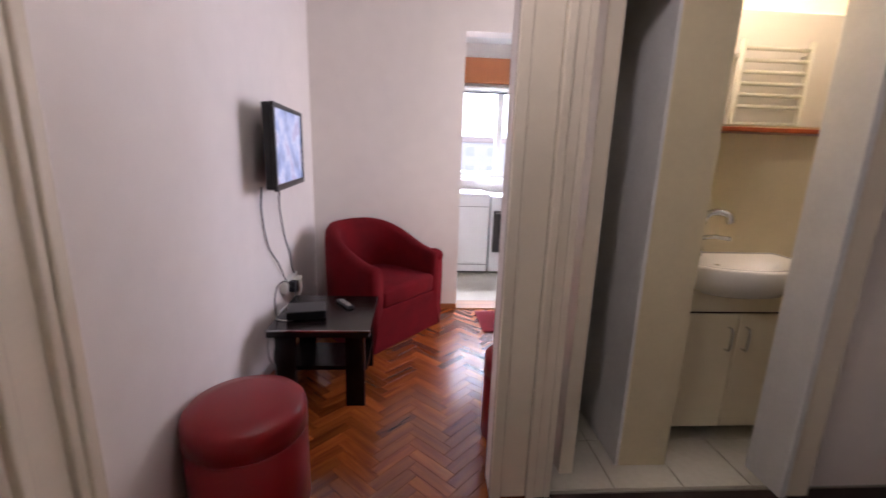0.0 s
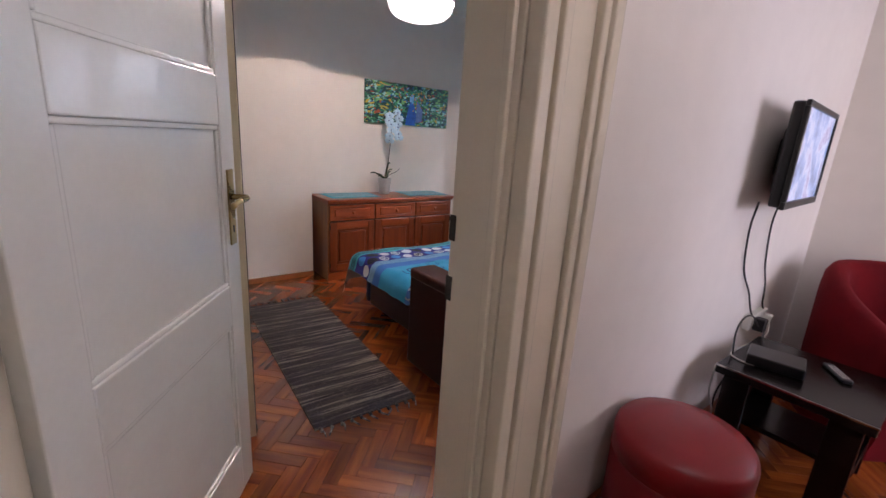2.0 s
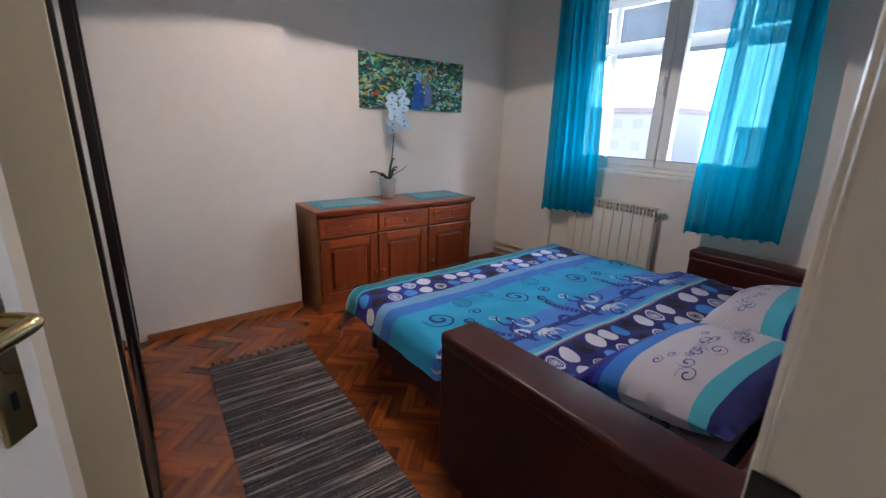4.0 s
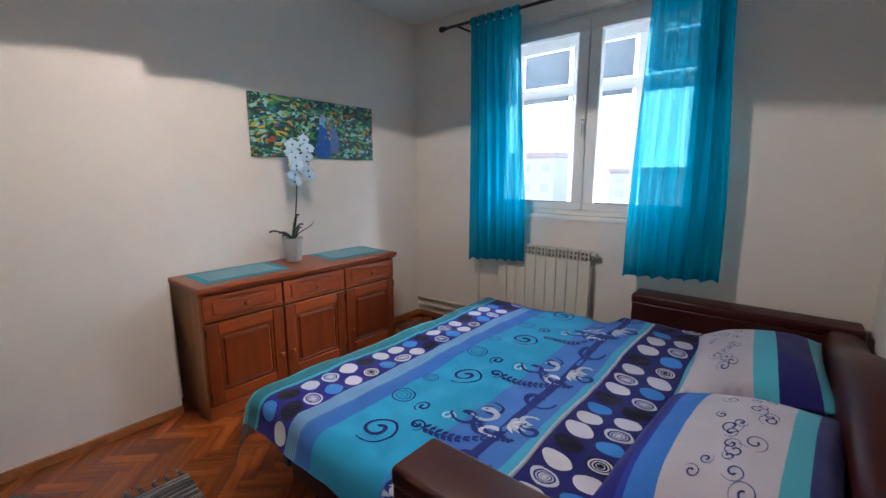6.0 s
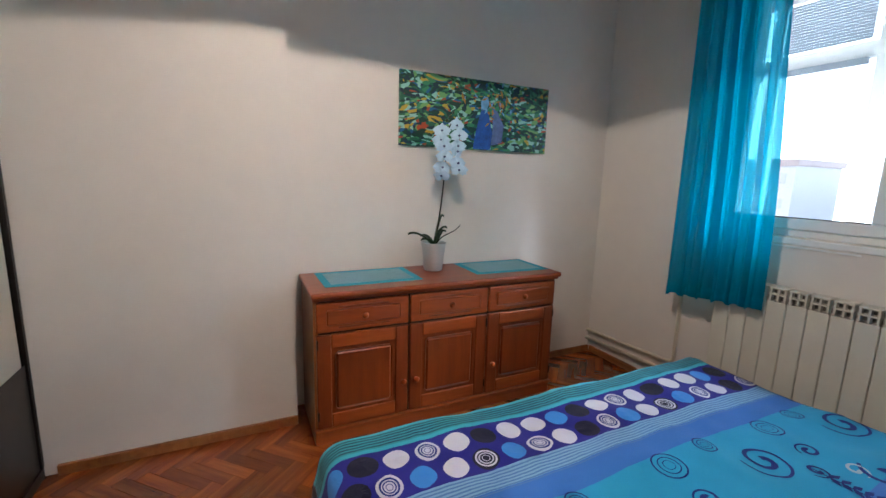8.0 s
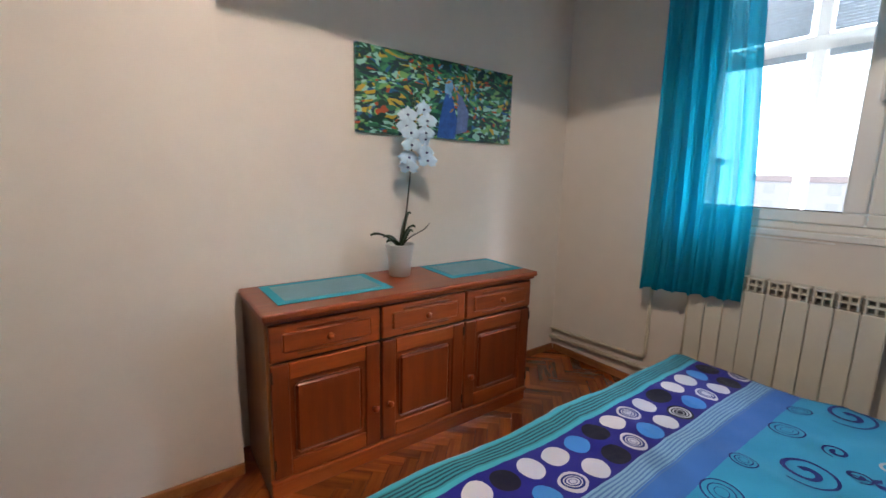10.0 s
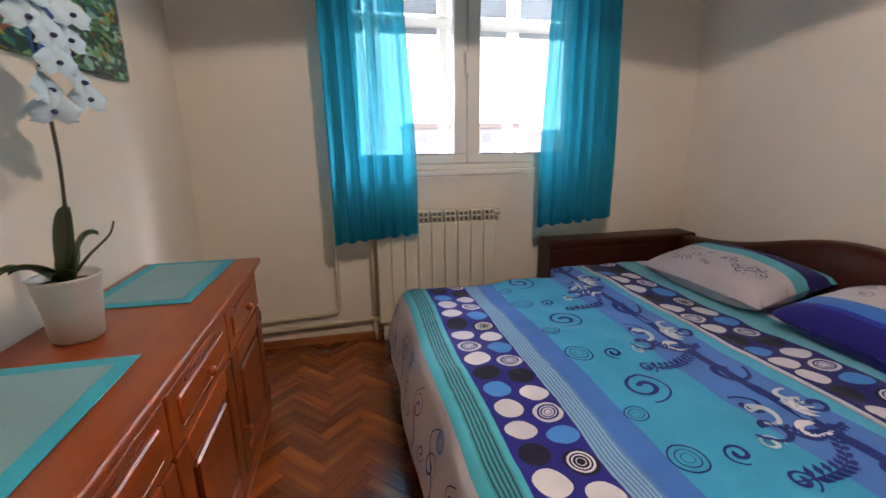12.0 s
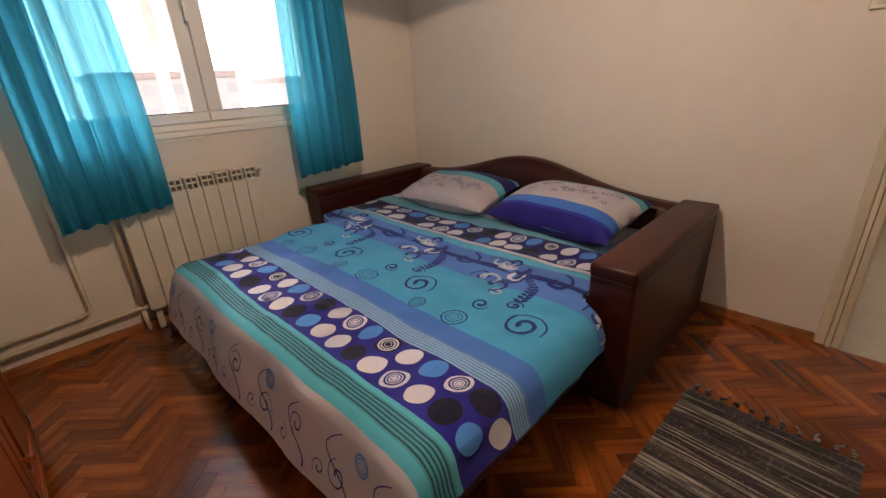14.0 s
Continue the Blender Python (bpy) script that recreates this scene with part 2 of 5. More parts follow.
def canvas_mat():
    """Thick oil paint: small dabs of green, blue, white, orange and red."""
    n = Nodes("oil paint dabs")
    v = n.coords((1, 14, 26))
    warp = n.t.nodes.new("ShaderNodeTexNoise")
    n.put(warp, "Vector", v)
    warp.inputs["Scale"].default_value = 0.35
    vv = n.t.nodes.new("ShaderNodeVectorMath")
    vv.operation = "MULTIPLY_ADD"
    n.t.links.new(warp.outputs["Color"], vv.inputs[0])
    vv.inputs[1].default_value = (3, 3, 3)
    n.t.links.new(v, vv.inputs[2])
    vor = n.t.nodes.new("ShaderNodeTexVoronoi")
    n.t.links.new(vv.outputs[0], vor.inputs["Vector"])
    vor.inputs["Scale"].default_value = 2.7
    sep = n.t.nodes.new("ShaderNodeSeparateColor")
    n.t.links.new(vor.outputs["Color"], sep.inputs[0])
    col = n.ramp(sep.outputs[0], [(0.0, lin("0F3A30")), (0.22, lin("1F6048")), (0.38, lin("10303E")), (0.52, lin("3A8058")), (0.64, lin("8FBFB4")), (0.76, lin("6FA060")), (0.84, lin("B89A34")), (0.89, lin("A8482A")), (0.93, lin("1B5A86"))], True)
    n.set(Base_Color=col, Roughness=0.35)
    n.bump(n.math("ADD", vor.outputs["Distance"], n.noise(v, 6, 3)), 0.3, 0.004)
    return n.mat


def screen_mat():
    n = Nodes("lit television picture")
    v = n.coords((1, 4, 4))
    f = n.noise(v, 1.6, 4, 0.6)
    col = n.ramp(f, [(0.3, lin("5F6F9C")), (0.45, lin("9FB4E0")), (0.55, lin("D8DDF4")), (0.65, lin("A9A0C8")), (0.75, lin("E9ECFA"))])
    n.set(Base_Color=(0.02, 0.02, 0.02, 1), Emission_Color=col, Emission_Strength=0.75, Roughness=0.15)
    return n.mat


VELVET, MIRROR, GLASS, OPAL, VOILE, RUG, CANVAS, SCREEN = velvet(), mirror_mat(), glass_mat(), shade_glow(), voile(), rug_mat(), canvas_mat(), screen_mat()
MATBLUE, MATPALE = cloth("turquoise mat border", "1F9CB4"), cloth("pale woven mat", "86AEB8")
MATTRESS = cloth("dark blue mattress ticking", "1E2A4C")
PRINTWHITE, PRINTBLUE, PRINTBLACK, PRINTNAVY, PRINTGREY = cloth("white print", "D6D2DA"), cloth("mid blue print", "3E86D2"), cloth("black print", "15142A"), cloth("navy print", "1D2F7A"), cloth("pale grey print", "B4BCC8")

# ---- building helpers ----


def mesh_ob(name, bm, mat, smooth=False):
    me = bpy.data.meshes.new(name)
    bmesh.ops.recalc_face_normals(bm, faces=bm.faces)
    bm.to_mesh(me)
    bm.free()
    for m in (mat if isinstance(mat, (list, tuple)) else [mat]):
        me.materials.append(m)
    if smooth:
        for p in me.polygons:
            p.use_smooth = True
    return new(name, me)


def thing(name, label, category, group="", at=(0, 0, 0), rz=0.0):
    ob = new(name)
    ob.empty_display_size = 0.1
    ob.matrix_world = pose(*at, 0, 0, rz)
    return tagged(ob, label, category, group)


def part(name, bm, mat, parent, label="", smooth=False):
    ob = mesh_ob(name, bm, mat, smooth)
    ob.parent = parent
    return tagged(ob, label) if label else ob


def structure(name, bm, mat, label, category, smooth=False):
    return tagged(mesh_ob(name, bm, mat, smooth), label, category, kind="structure")


def box(x0, x1, y0, y1, z0, z1, bevel=0.0, seg=2, bm=None):
    bm = bm or bmesh.new()
    v = bmesh.ops.create_cube(bm, size=1.0)["verts"]
    bmesh.ops.transform(bm, matrix=Matrix.Translation(((x0 + x1) / 2, (y0 + y1) / 2, (z0 + z1) / 2)) @ Matrix.Diagonal((x1 - x0, y1 - y0, z1 - z0, 1)), verts=v)
    if bevel:
        es = list({e for q in v for e in q.link_edges})
        bmesh.ops.bevel(bm, geom=es, offset=bevel, segments=seg, affect="EDGES", profile=0.5)
    return bm


def lathe(profile, seg=32, bm=None, axis=None):
    """Turn a profile of (radius, height) round z; axis: a matrix that lays it elsewhere."""
    bm = bm or bmesh.new()
    rings = []
    for r, z in profile:
        if r < 1e-6:
            rings.append([bm.verts.new((0, 0, z))])
        else:
            rings.append([bm.verts.new((r * math.cos(2 * math.pi * i / seg), r * math.sin(2 * math.pi * i / seg), z)) for i in range(seg)])
    for a, b in zip(rings, rings[1:]):
        for i in range(seg):
            j = (i + 1) % seg
            if len(a) == 1 and len(b) == 1:
                continue
            if len(a) == 1:
                bm.faces.new((a[0], b[i], b[j]))
            elif len(b) == 1:
                bm.faces.new((a[i], a[j], b[0]))
            else:
                bm.faces.new((a[i], a[j], b[j], b[i]))
    if axis is not None:
        bmesh.ops.transform(bm, matrix=axis, verts=[v for r in rings for v in r])
    return bm


def tube(points, radius, seg=8, bm=None, taper=None):
    """A round tube along points."""
    bm = bm or bmesh.new()
    pts = [Vector(p) for p in points]
    rings = []
    up = Vector((0.13, 0.21, 1)).normalized()
    for i, p in enumerate(pts):
        d = (pts[min(i + 1, len(pts) - 1)] - pts[max(i - 1, 0)]).normalized()
        a = d.cross(up)
        a = a.normalized() if a.length > 1e-3 else Vector((1, 0, 0))
        b = d.cross(a)
        r = radius if taper is None else radius + (taper - radius) * i / (len(pts) - 1)
        rings.append([bm.verts.new(p + r * (math.cos(2 * math.pi * k / seg) * a + math.sin(2 * math.pi * k / seg) * b)) for k in range(seg)])
    for q, s in zip(rings, rings[1:]):
        for k in range(seg):
            bm.faces.new((q[k], q[(k + 1) % seg], s[(k + 1) % seg], s[k]))
    bm.faces.new(rings[0]), bm.faces.new(rings[-1])
    return bm


def bend(points, n=8):
    """A smooth line through points (Catmull-Rom)."""
    p = [Vector(q) for q in points]
    p = [2 * p[0] - p[1]] + p + [2 * p[-1] - p[-2]]
    out = []
    for i in range(1, len(p) - 2):
        for k in range(n):
            t = k / n
            out.append(0.5 * ((2 * p[i]) + (p[i + 1] - p[i - 1]) * t + (2 * p[i - 1] - 5 * p[i] + 4 * p[i + 1] - p[i + 2]) * t * t + (3 * p[i] - p[i - 1] - 3 * p[i + 1] + p[i + 2]) * t ** 3))
    return out + [p[-2]]


def sheet(fn, us, vs, bm=None, uv=True):
    """A surface from fn(u, v), with u and v kept as its UV."""
    bm = bm or bmesh.new()
    lay = bm.loops.layers.uv.verify() if uv else None
    g = [[bm.verts.new(fn(u, v)) for v in vs] for u in us]
    for i in range(len(us) - 1):
        for j in range(len(vs) - 1):
            f = bm.faces.new((g[i][j], g[i + 1][j], g[i + 1][j + 1], g[i][j + 1]))
            if uv:
                for l, (a, b) in zip(f.loops, ((i, j), (i + 1, j), (i + 1, j + 1), (i, j + 1))):
                    l[lay].uv = (us[a], vs[b])
    return bm


def span(a, b, n):
    return [a + (b - a) * i / (n - 1) for i in range(n)]


def smooth01(t):
    t = min(1.0, max(0.0, t))
    return t * t * (3 - 2 * t)


def wall_run(name, axis, at, thick, lo, hi, height, openings, mat, label):
    """A wall along x (axis 0) or y (axis 1) from lo to hi, with openings (from, to, sill, head)."""
    bm = bmesh.new()

    def piece(a, b, z0, z1):
        if b - a > 1e-4 and z1 - z0 > 1e-4:
            if axis == 0:
                box(a, b, at, at + thick, z0, z1, bm=bm)
            else:
                box(at, at + thick, a, b, z0, z1, bm=bm)
    x = lo
    for a, b, z0, z1 in sorted(openings):
        piece(x, a, 0, height)
        piece(a, b, 0, z0)
        piece(a, b, z1, height)
        x = b
    piece(x, hi, 0, height)
    return structure(name, bm, mat, label, "wall")


# ---- structure ----
H = 2.58
structure("ground", box(-60, 60, 5.2, 120, -6.3, -6.0), HOUSE, "distant street level far below the balcony", "ground")
structure("floor", box(-4.1, 2.6, -1.9, 3.42, -0.12, -0.012), SCREED, "dark joints under the oak herringbone parquet", "floor")
structure("kitchen_floor", box(-0.8, 2.6, 3.42, 5.2, -0.12, -0.004), TILE, "pale grey tiled kitchen floor", "floor")
structure("ceiling", box(-4.1, 2.6, -1.9, 3.5, H, H + 0.12), CEIL, "flat white painted ceiling", "ceiling")
wall_run("wall_west", 1, -4.08, 0.18, -0.6, 3.3, H, [], WALL, "cream white painted bedroom wall with a lamp shadow line")
structure("chimney_breast", box(-3.9, -3.73, -0.5, 1.17, 0, H), WALL, "shallow projecting chimney breast painted cream white", "wall")
wall_run("wall_north", 0, 3.3, 0.2, -4.08, -0.67, H, [(-3.12, -1.62, 1.03, 2.37)], WALL, "cream white bedroom wall with a wide window")
wall_run("wall_south", 0, -0.62, 0.16, -4.08, -0.85, H, [], WALL, "cream white wall behind the wardrobe")
wall_run("wall_east", 1, -0.85, 0.18, -1.9, 3.3, H, [(-0.40, 0.53, 0, 2.08)], LIVWALL, "pale wall between bedroom and living room with a doorway")
wall_run("wall_living_north", 0, 3.3, 0.16, -0.67, 2.6, H, [(0.53, 1.35, 0, 2.25)], LIVWALL, "pale living room wall with an open kitchen doorway")
wall_run("wall_living_east", 1, 2.45, 0.15, 1.95, 5.2, H, [(2.2, 3.25, 0.9, 2.15)], LIVWALL, "plain living room end wall")
wall_run("wall_hall_south", 0, -1.9, 0.15, -0.67, 2.6, H, [], LIVWALL, "plain hall end wall")
wall_run("wall_hall_east", 1, 2.45, 0.15, -1.75, 1.95, H, [], LIVWALL, "plain hall side wall")
wall_run("wall_bathroom_front", 0, 1.22, 0.10, 0.48, 2.45, H, [(0.70, 1.69, 0, 2.06)], LIVWALL, "thin wall with the bathroom doorway")
wall_run("wall_bathroom_side", 1, 0.80, 0.06, 1.32, 1.95, H, [], CREAM, "grey bathroom side wall")
wall_run("wall_bathroom_back", 0, 1.80, 0.15, 0.86, 2.45, H, [], BATHCREAM, "cream tiled bathroom wall behind the washbasin")
structure("bathroom_partition", box(1.085, 1.30, 1.36, 1.80, 0, H, 0.004), BATHCREAM, "cream boxed pipe shaft in the bathroom", "wall")
# Two tones of the same grey even out how light falls on these linings.
structure("recess_lining", box(0.86, 1.072, 1.785, 1.80, 0, 2.4), RECESS_TONED, "blue grey recess lining, darkened in colour to offset its light", "wall")
structure("shaft_lining", box(1.072, 1.085, 1.364, 1.80, 0, 2.3), BATHGREY, "blue grey shaft side lining, paled in colour to offset shade", "wall")
wall_run("wall_kitchen_west", 1, 0.20, 0.15, 3.46, 5.05, H, [], LIVWALL, "pale kitchen side wall")
wall_run("wall_kitchen_north", 0, 5.05, 0.15, 0.2, 2.6, H, [(0.62, 1.70, 1.05, 2.12)], LIVWALL, "kitchen wall with a wide window")
structure("ceiling_kitchen", box(0.2, 2.6, 3.5, 5.2, H, H + 0.12), CEIL, "flat white kitchen ceiling", "ceiling")
structure("ceiling_balcony", box(-4.2, 0.2, 3.5, 4.45, H, H + 0.12), CONCRETE, "pale balcony soffit", "ceiling")
structure("kitchen_lintel", box(0.36, 2.45, 5.02, 5.05, 2.14, 2.42), TERRA, "terracotta painted band above the kitchen window", "wall")


def casing(name, label, y_edge, side, x_face, inward):
    """Moulded door casing standing on a wall face across x; side: direction of the wall in y."""
    th = thing(name, label, "door frame")
    th["kind"] = "structure"
    steps = [(0.00, 0.040, 0.052), (0.040, 0.066, 0.022), (0.066, 0.096, 0.044), (0.096, 0.190, 0.032), (0.190, 0.218, 0.050), (0.218, 0.256, 0.060)]
    for a, b, d in steps:
        y0, y1 = sorted((y_edge + side * a, y_edge + side * b))
        x0, x1 = sorted((x_face, x_face + inward * d))
        part("moulding", box(x0, x1, y0, y1, 0, 2.20, 0.006), CREAM, th)
    return th


casing("door_frame_1", "cream gloss moulded casing of the bedroom door", 0.505, 1, -0.67, 1)
casing("door_frame_2", "cream gloss moulded casing on the hinge side", -0.375, -1, -0.67, 1)
hd = thing("door_frame_3", "cream gloss door lining with head and rebate", "door frame")
hd["kind"] = "structure"
part("jamb", box(-0.868, -0.67, 0.500, 0.528, 0, 2.10, 0.004), CREAM, hd)
part("jamb", box(-0.868, -0.67, -0.398, -0.370, 0, 2.10, 0.004), CREAM, hd)
part("rebate", box(-0.715, -0.69, 0.486, 0.500, 0, 2.08, 0.003), CREAM, hd)
part("head", box(-0.868, -0.67, -0.370, 0.500, 2.05, 2.078, 0.004), CREAM, hd)
part("head_moulding", box(-0.67, -0.625, -0.635, 0.765, 2.20, 2.30, 0.008), CREAM, hd)
for z in (0.885, 1.055):
    part("strike_plate", box(-0.8705, -0.846, 0.4965, 0.4995, z, z + 0.07, 0.001), DARKIRON, hd, "dark metal strike plate")
bc = thing("door_frame_4", "cream gloss casing on the bedroom side of the door", "door frame")
bc["kind"] = "structure"
part("moulding", box(-0.878, -0.8495, 0.5295, 0.548, 0, 2.14, 0.005), CREAM, bc)
part("moulding", box(-0.868, -0.8495, 0.549, 0.588, 0, 2.14, 0.006), CREAM, bc)
part("moulding", box(-0.878, -0.85, -0.45, -0.375, 0, 2.14, 0.008), CREAM, bc)
part("moulding", box(-0.878, -0.85, -0.45, 0.588, 2.141, 2.20, 0.006), CREAM, bc)

# bathroom door frame
bf = thing("door_frame_5", "cream painted bathroom door frame", "door frame")
bf["kind"] = "structure"
for a, b, d in ((0.476, 0.520, 0.032), (0.520, 0.620, 0.022), (0.620, 0.655, 0.040), (0.655, 0.695, 0.030)):
    part("moulding", box(a, b, 1.22 - d, 1.22, 0, 2.16, 0.006), CREAM, bf)
part("jamb", box(0.695, 0.72, 1.19, 1.345, 0, 2.06, 0.004), CREAM, bf)
part("jamb", box(1.668, 1.698, 1.16, 1.345, 0, 2.06, 0.004), BATHGREY, bf)
part("moulding", box(1.698, 1.80, 1.165, 1.22, 0, 2.16, 0.01), CREAM, bf)
part("head", box(0.695, 1.698, 1.17, 1.345, 2.03, 2.06, 0.004), CREAM, bf)

for name, a in (("baseboard_west", (-3.888, -3.87, 2.62, 3.285)), ("baseboard_breast", (-3.73, -3.712, 0.22, 1.17)), ("baseboard_north", (-3.87, -0.87, 3.282, 3.30)), ("baseboard_east", (-0.868, -0.85, 0.590, 3.28)), ("baseboard_living_west", (-0.67, -0.652, 0.765, 3.28)), ("baseboard_living_north", (-0.65, 0.53, 3.282, 3.30))):
    structure(name, box(a[0], a[1], a[2], a[3], -0.01, 0.045, 0.005), BASE, "narrow varnished wooden baseboard", "baseboard")
structure("threshold", box(0.53, 1.35, 3.27, 3.47, -0.012, 0.012, 0.004), RAILWOOD, "worn wooden kitchen threshold", "threshold")

# ---- door leaf ----


def door_leaf():
    d = (-1.535 + 0.865, 0.100 + 0.360)
    ang = math.degrees(math.atan2(d[1], d[0]))
    th = thing("door_1", "open white gloss panelled door with nickel handle", "door", at=(-0.865, -0.360, 0), rz=ang)
    th["kind"] = "structure"
    W, T = math.hypot(*d), 0.042
    part("stile", box(0, 0.115, -T / 2, T / 2, 0.012, 2.03, 0.004), LEAF, th)
    part("stile", box(W - 0.115, W - 0.028, -T / 2, T / 2, 0.012, 2.03, 0.004), LEAF, th)
    rails = [(0.012, 0.20), (0.675, 0.815), (1.315, 1.455), (1.92, 2.03)]
    for a, b in rails:
        part("rail", box(0.115, W - 0.115, -T / 2, T / 2, a, b, 0.004), LEAF, th)
    for (a, b), (c, e) in zip(rails, rails[1:]):
        part("panel", box(0.112, W - 0.112, -0.008, 0.008, b - 0.003, c + 0.003), LEAF, th)
        for s in (-1, 1):
            bm = bmesh.new()
            y0, y1 = sorted((s * 0.007, s * 0.017))
            for q in ((0.115, W - 0.115, b, b + 0.014), (0.115, W - 0.115, c - 0.014, c), (0.115, 0.129, b + 0.014, c - 0.014), (W - 0.129, W - 0.115, b + 0.014, c - 0.014)):
                box(q[0], q[1], y0, y1, q[2], q[3], 0.004, bm=bm)
            part("bead", bm, LEAF, th)
    for s in (-1, 1):
        y = s * T / 2
        plate = part("back_plate", box(W - 0.095, W - 0.055, min(y, y + s * 0.006), max(y, y + s * 0.006), 0.945, 1.185, 0.0028), BRASS, th, "worn nickel back plate")
        lever = bend([(W - 0.075, y, 1.10), (W - 0.075, y + s * 0.045, 1.10), (W - 0.085, y + s * 0.056, 1.10), (W - 0.13, y + s * 0.058, 1.098), (W - 0.19, y + s * 0.055, 1.088)], 6)
        part("lever", tube(lever, 0.0095, 10), BRASS, plate, "brass lever handle", True)
        part("keyhole", box(W - 0.079, W - 0.071, min(y, y + s * 0.0075), max(y, y + s * 0.0075), 0.985, 1.008, 0.0008), BLACK, plate)
    part("rebate_lip", box(W - 0.028, W + 0.014, 0.0, T / 2, 0.012, 2.03, 0.004), CREAM, th, "cream rebated closing edge")
    part("lock_edge", box(W + 0.014, W + 0.0155, 0.004, 0.018, 0.96, 1.16), BRASS, th)
    for z in (0.25, 1.75):
        part("hinge", lathe([(0, 0), (0.009, 0), (0.009, 0.11), (0, 0.11)], 10, axis=Matrix.Translation((-0.002, 0.027, z))), BRASS, th)


door_leaf()

# ---- window and balcony ----


def window_unit():
    th = thing("window_1", "white plastic two-sash window with open-view glass", "window")
    th["kind"] = "structure"
    x0, x1, z0, z1, y = -3.12, -1.62, 1.03, 2.37, 3.385
    for b in ((x0, x1, z0, z0 + 0.035), (x0, x1, z1 - 0.035, z1), (x0, x0 + 0.04, z0 + 0.035, z1 - 0.035), (x1 - 0.04, x1, z0 + 0.035, z1 - 0.035)):
        part("window_frame", box(b[0], b[1], y - 0.02, y + 0.06, b[2], b[3], 0.005), PVC, th)
    for a, b in ((x0 + 0.04, -2.372), (-2.368, x1 - 0.04)):
        f, g = th, 0.078
        for q in ((a, b, z0 + 0.035, z0 + 0.035 + g - 0.024), (a, b, z1 - 0.035 - g, z1 - 0.035), (a, a + g, z0 + 0.089, z1 - 0.035 - g), (b - g, b, z0 + 0.089, z1 - 0.035 - g)):
            part("sash_frame", box(q[0], q[1], y - 0.036, y + 0.03, q[2], q[3], 0.008), PVC, f)
        part("gasket", box(a + g - 0.001, b - g + 0.001, y - 0.030, y - 0.024, z0 + 0.086, z0 + 0.0935), BLACK, f)
        p = part("pane", box(a + g - 0.003, b - g + 0.003, y, y + 0.006, z0 + 0.088, z1 - 0.035 - g), GLASS, f)
        p.visible_shadow = False
    h = part("handle", box(-2.395, -2.372, y - 0.048, y - 0.036, 1.64, 1.72, 0.004), PVC, th)
    part("grip", tube(bend([(-2.384, y - 0.045, 1.68), (-2.384, y - 0.075, 1.68), (-2.384, y - 0.082, 1.66), (-2.384, y - 0.082, 1.57)], 5), 0.009), PVC, h, "white window grip", True)
    part("window_sill", box(x0 - 0.02, x1 + 0.02, 3.291, 3.364, 1.000, 1.0285, 0.004), PVC, th)
    part("sill_groove", box(-2.95, -2.44, 3.293, 3.2995, 0.985, 0.992), PVC, th)


window_unit()


def balcony():
    structure("balcony_floor", box(-4.1, 0.2, 3.5, 4.45, -0.15, -0.02), TILE, "tiled floor of the glazed balcony", "floor")
    structure("balcony_parapet", box(-4.1, 0.2, 4.30, 4.42, -0.02, 0.95), CONCRETE, "pale parapet of the glazed balcony", "wall")
    structure("balcony_wall", box(-4.2, -4.08, 3.5, 4.42, -0.1, 2.58), CONCRETE, "pale end wall of the glazed balcony", "wall")
    structure("balcony_end", box(0.05, 0.2, 3.5, 4.42, -0.1, 2.58), CONCRETE, "pale end wall of the glazed balcony", "wall")
    th = thing("window_2", "white framed balcony glazing with blinds in its top lights", "window")
    th["kind"] = "structure"
    xs = [-4.02, -3.42, -2.86, -2.30, -1.74, -1.18, -0.60, 0.0]
    part("bottom_rail", box(-4.08, 0.05, 4.31, 4.37, 0.95, 1.02, 0.006), PVC, th)
    part("transom", box(-4.08, 0.05, 4.30, 4.37, 2.03, 2.12, 0.006), PVC, th)
    part("top_rail", box(-4.08, 0.05, 4.31, 4.37, 2.46, 2.58, 0.006), PVC, th)
    for x in xs:
        part("mullion", box(x - 0.035, x + 0.035, 4.305, 4.375, 1.02, 2.46, 0.006), PVC, th)
    for a, b in zip(xs, xs[1:]):
        for z0, z1 in ((1.02, 2.03), (2.12, 2.46)):
            p = part("pane", box(a + 0.035, b - 0.035, 4.338, 4.343, z0, z1), GLASS, th)
            p.visible_shadow = False
    for i, (a, b) in enumerate(zip(xs, xs[1:])):
        bl = thing("window_blind", "grey slatted venetian blind lowered in a top light", "blind", "balcony blinds")
        part("head_rail", box(a + 0.05, b - 0.05, 4.27, 4.295, 2.435, 2.46, 0.003), PVC, bl)
        for k in range(17):
            z = 2.135 + 0.0175 * k
            bm = box(a + 0.055, b - 0.055, 4.272, 4.292, z, z + 0.0014)
            bmesh.ops.rotate(bm, cent=(0, 4.282, z), matrix=Matrix.Rotation(radians(66), 3, "X"), verts=bm.verts)
            part("slat", bm, BLIND, bl)
        part("stacked_slats", box(a + 0.055, b - 0.055, 4.268, 4.296, 1.985, 2.025, 0.004), BLIND, bl, "stack of raised grey slats")


BLIND = worn("grey blind slats", "98A2AA", 0.5)
balcony()


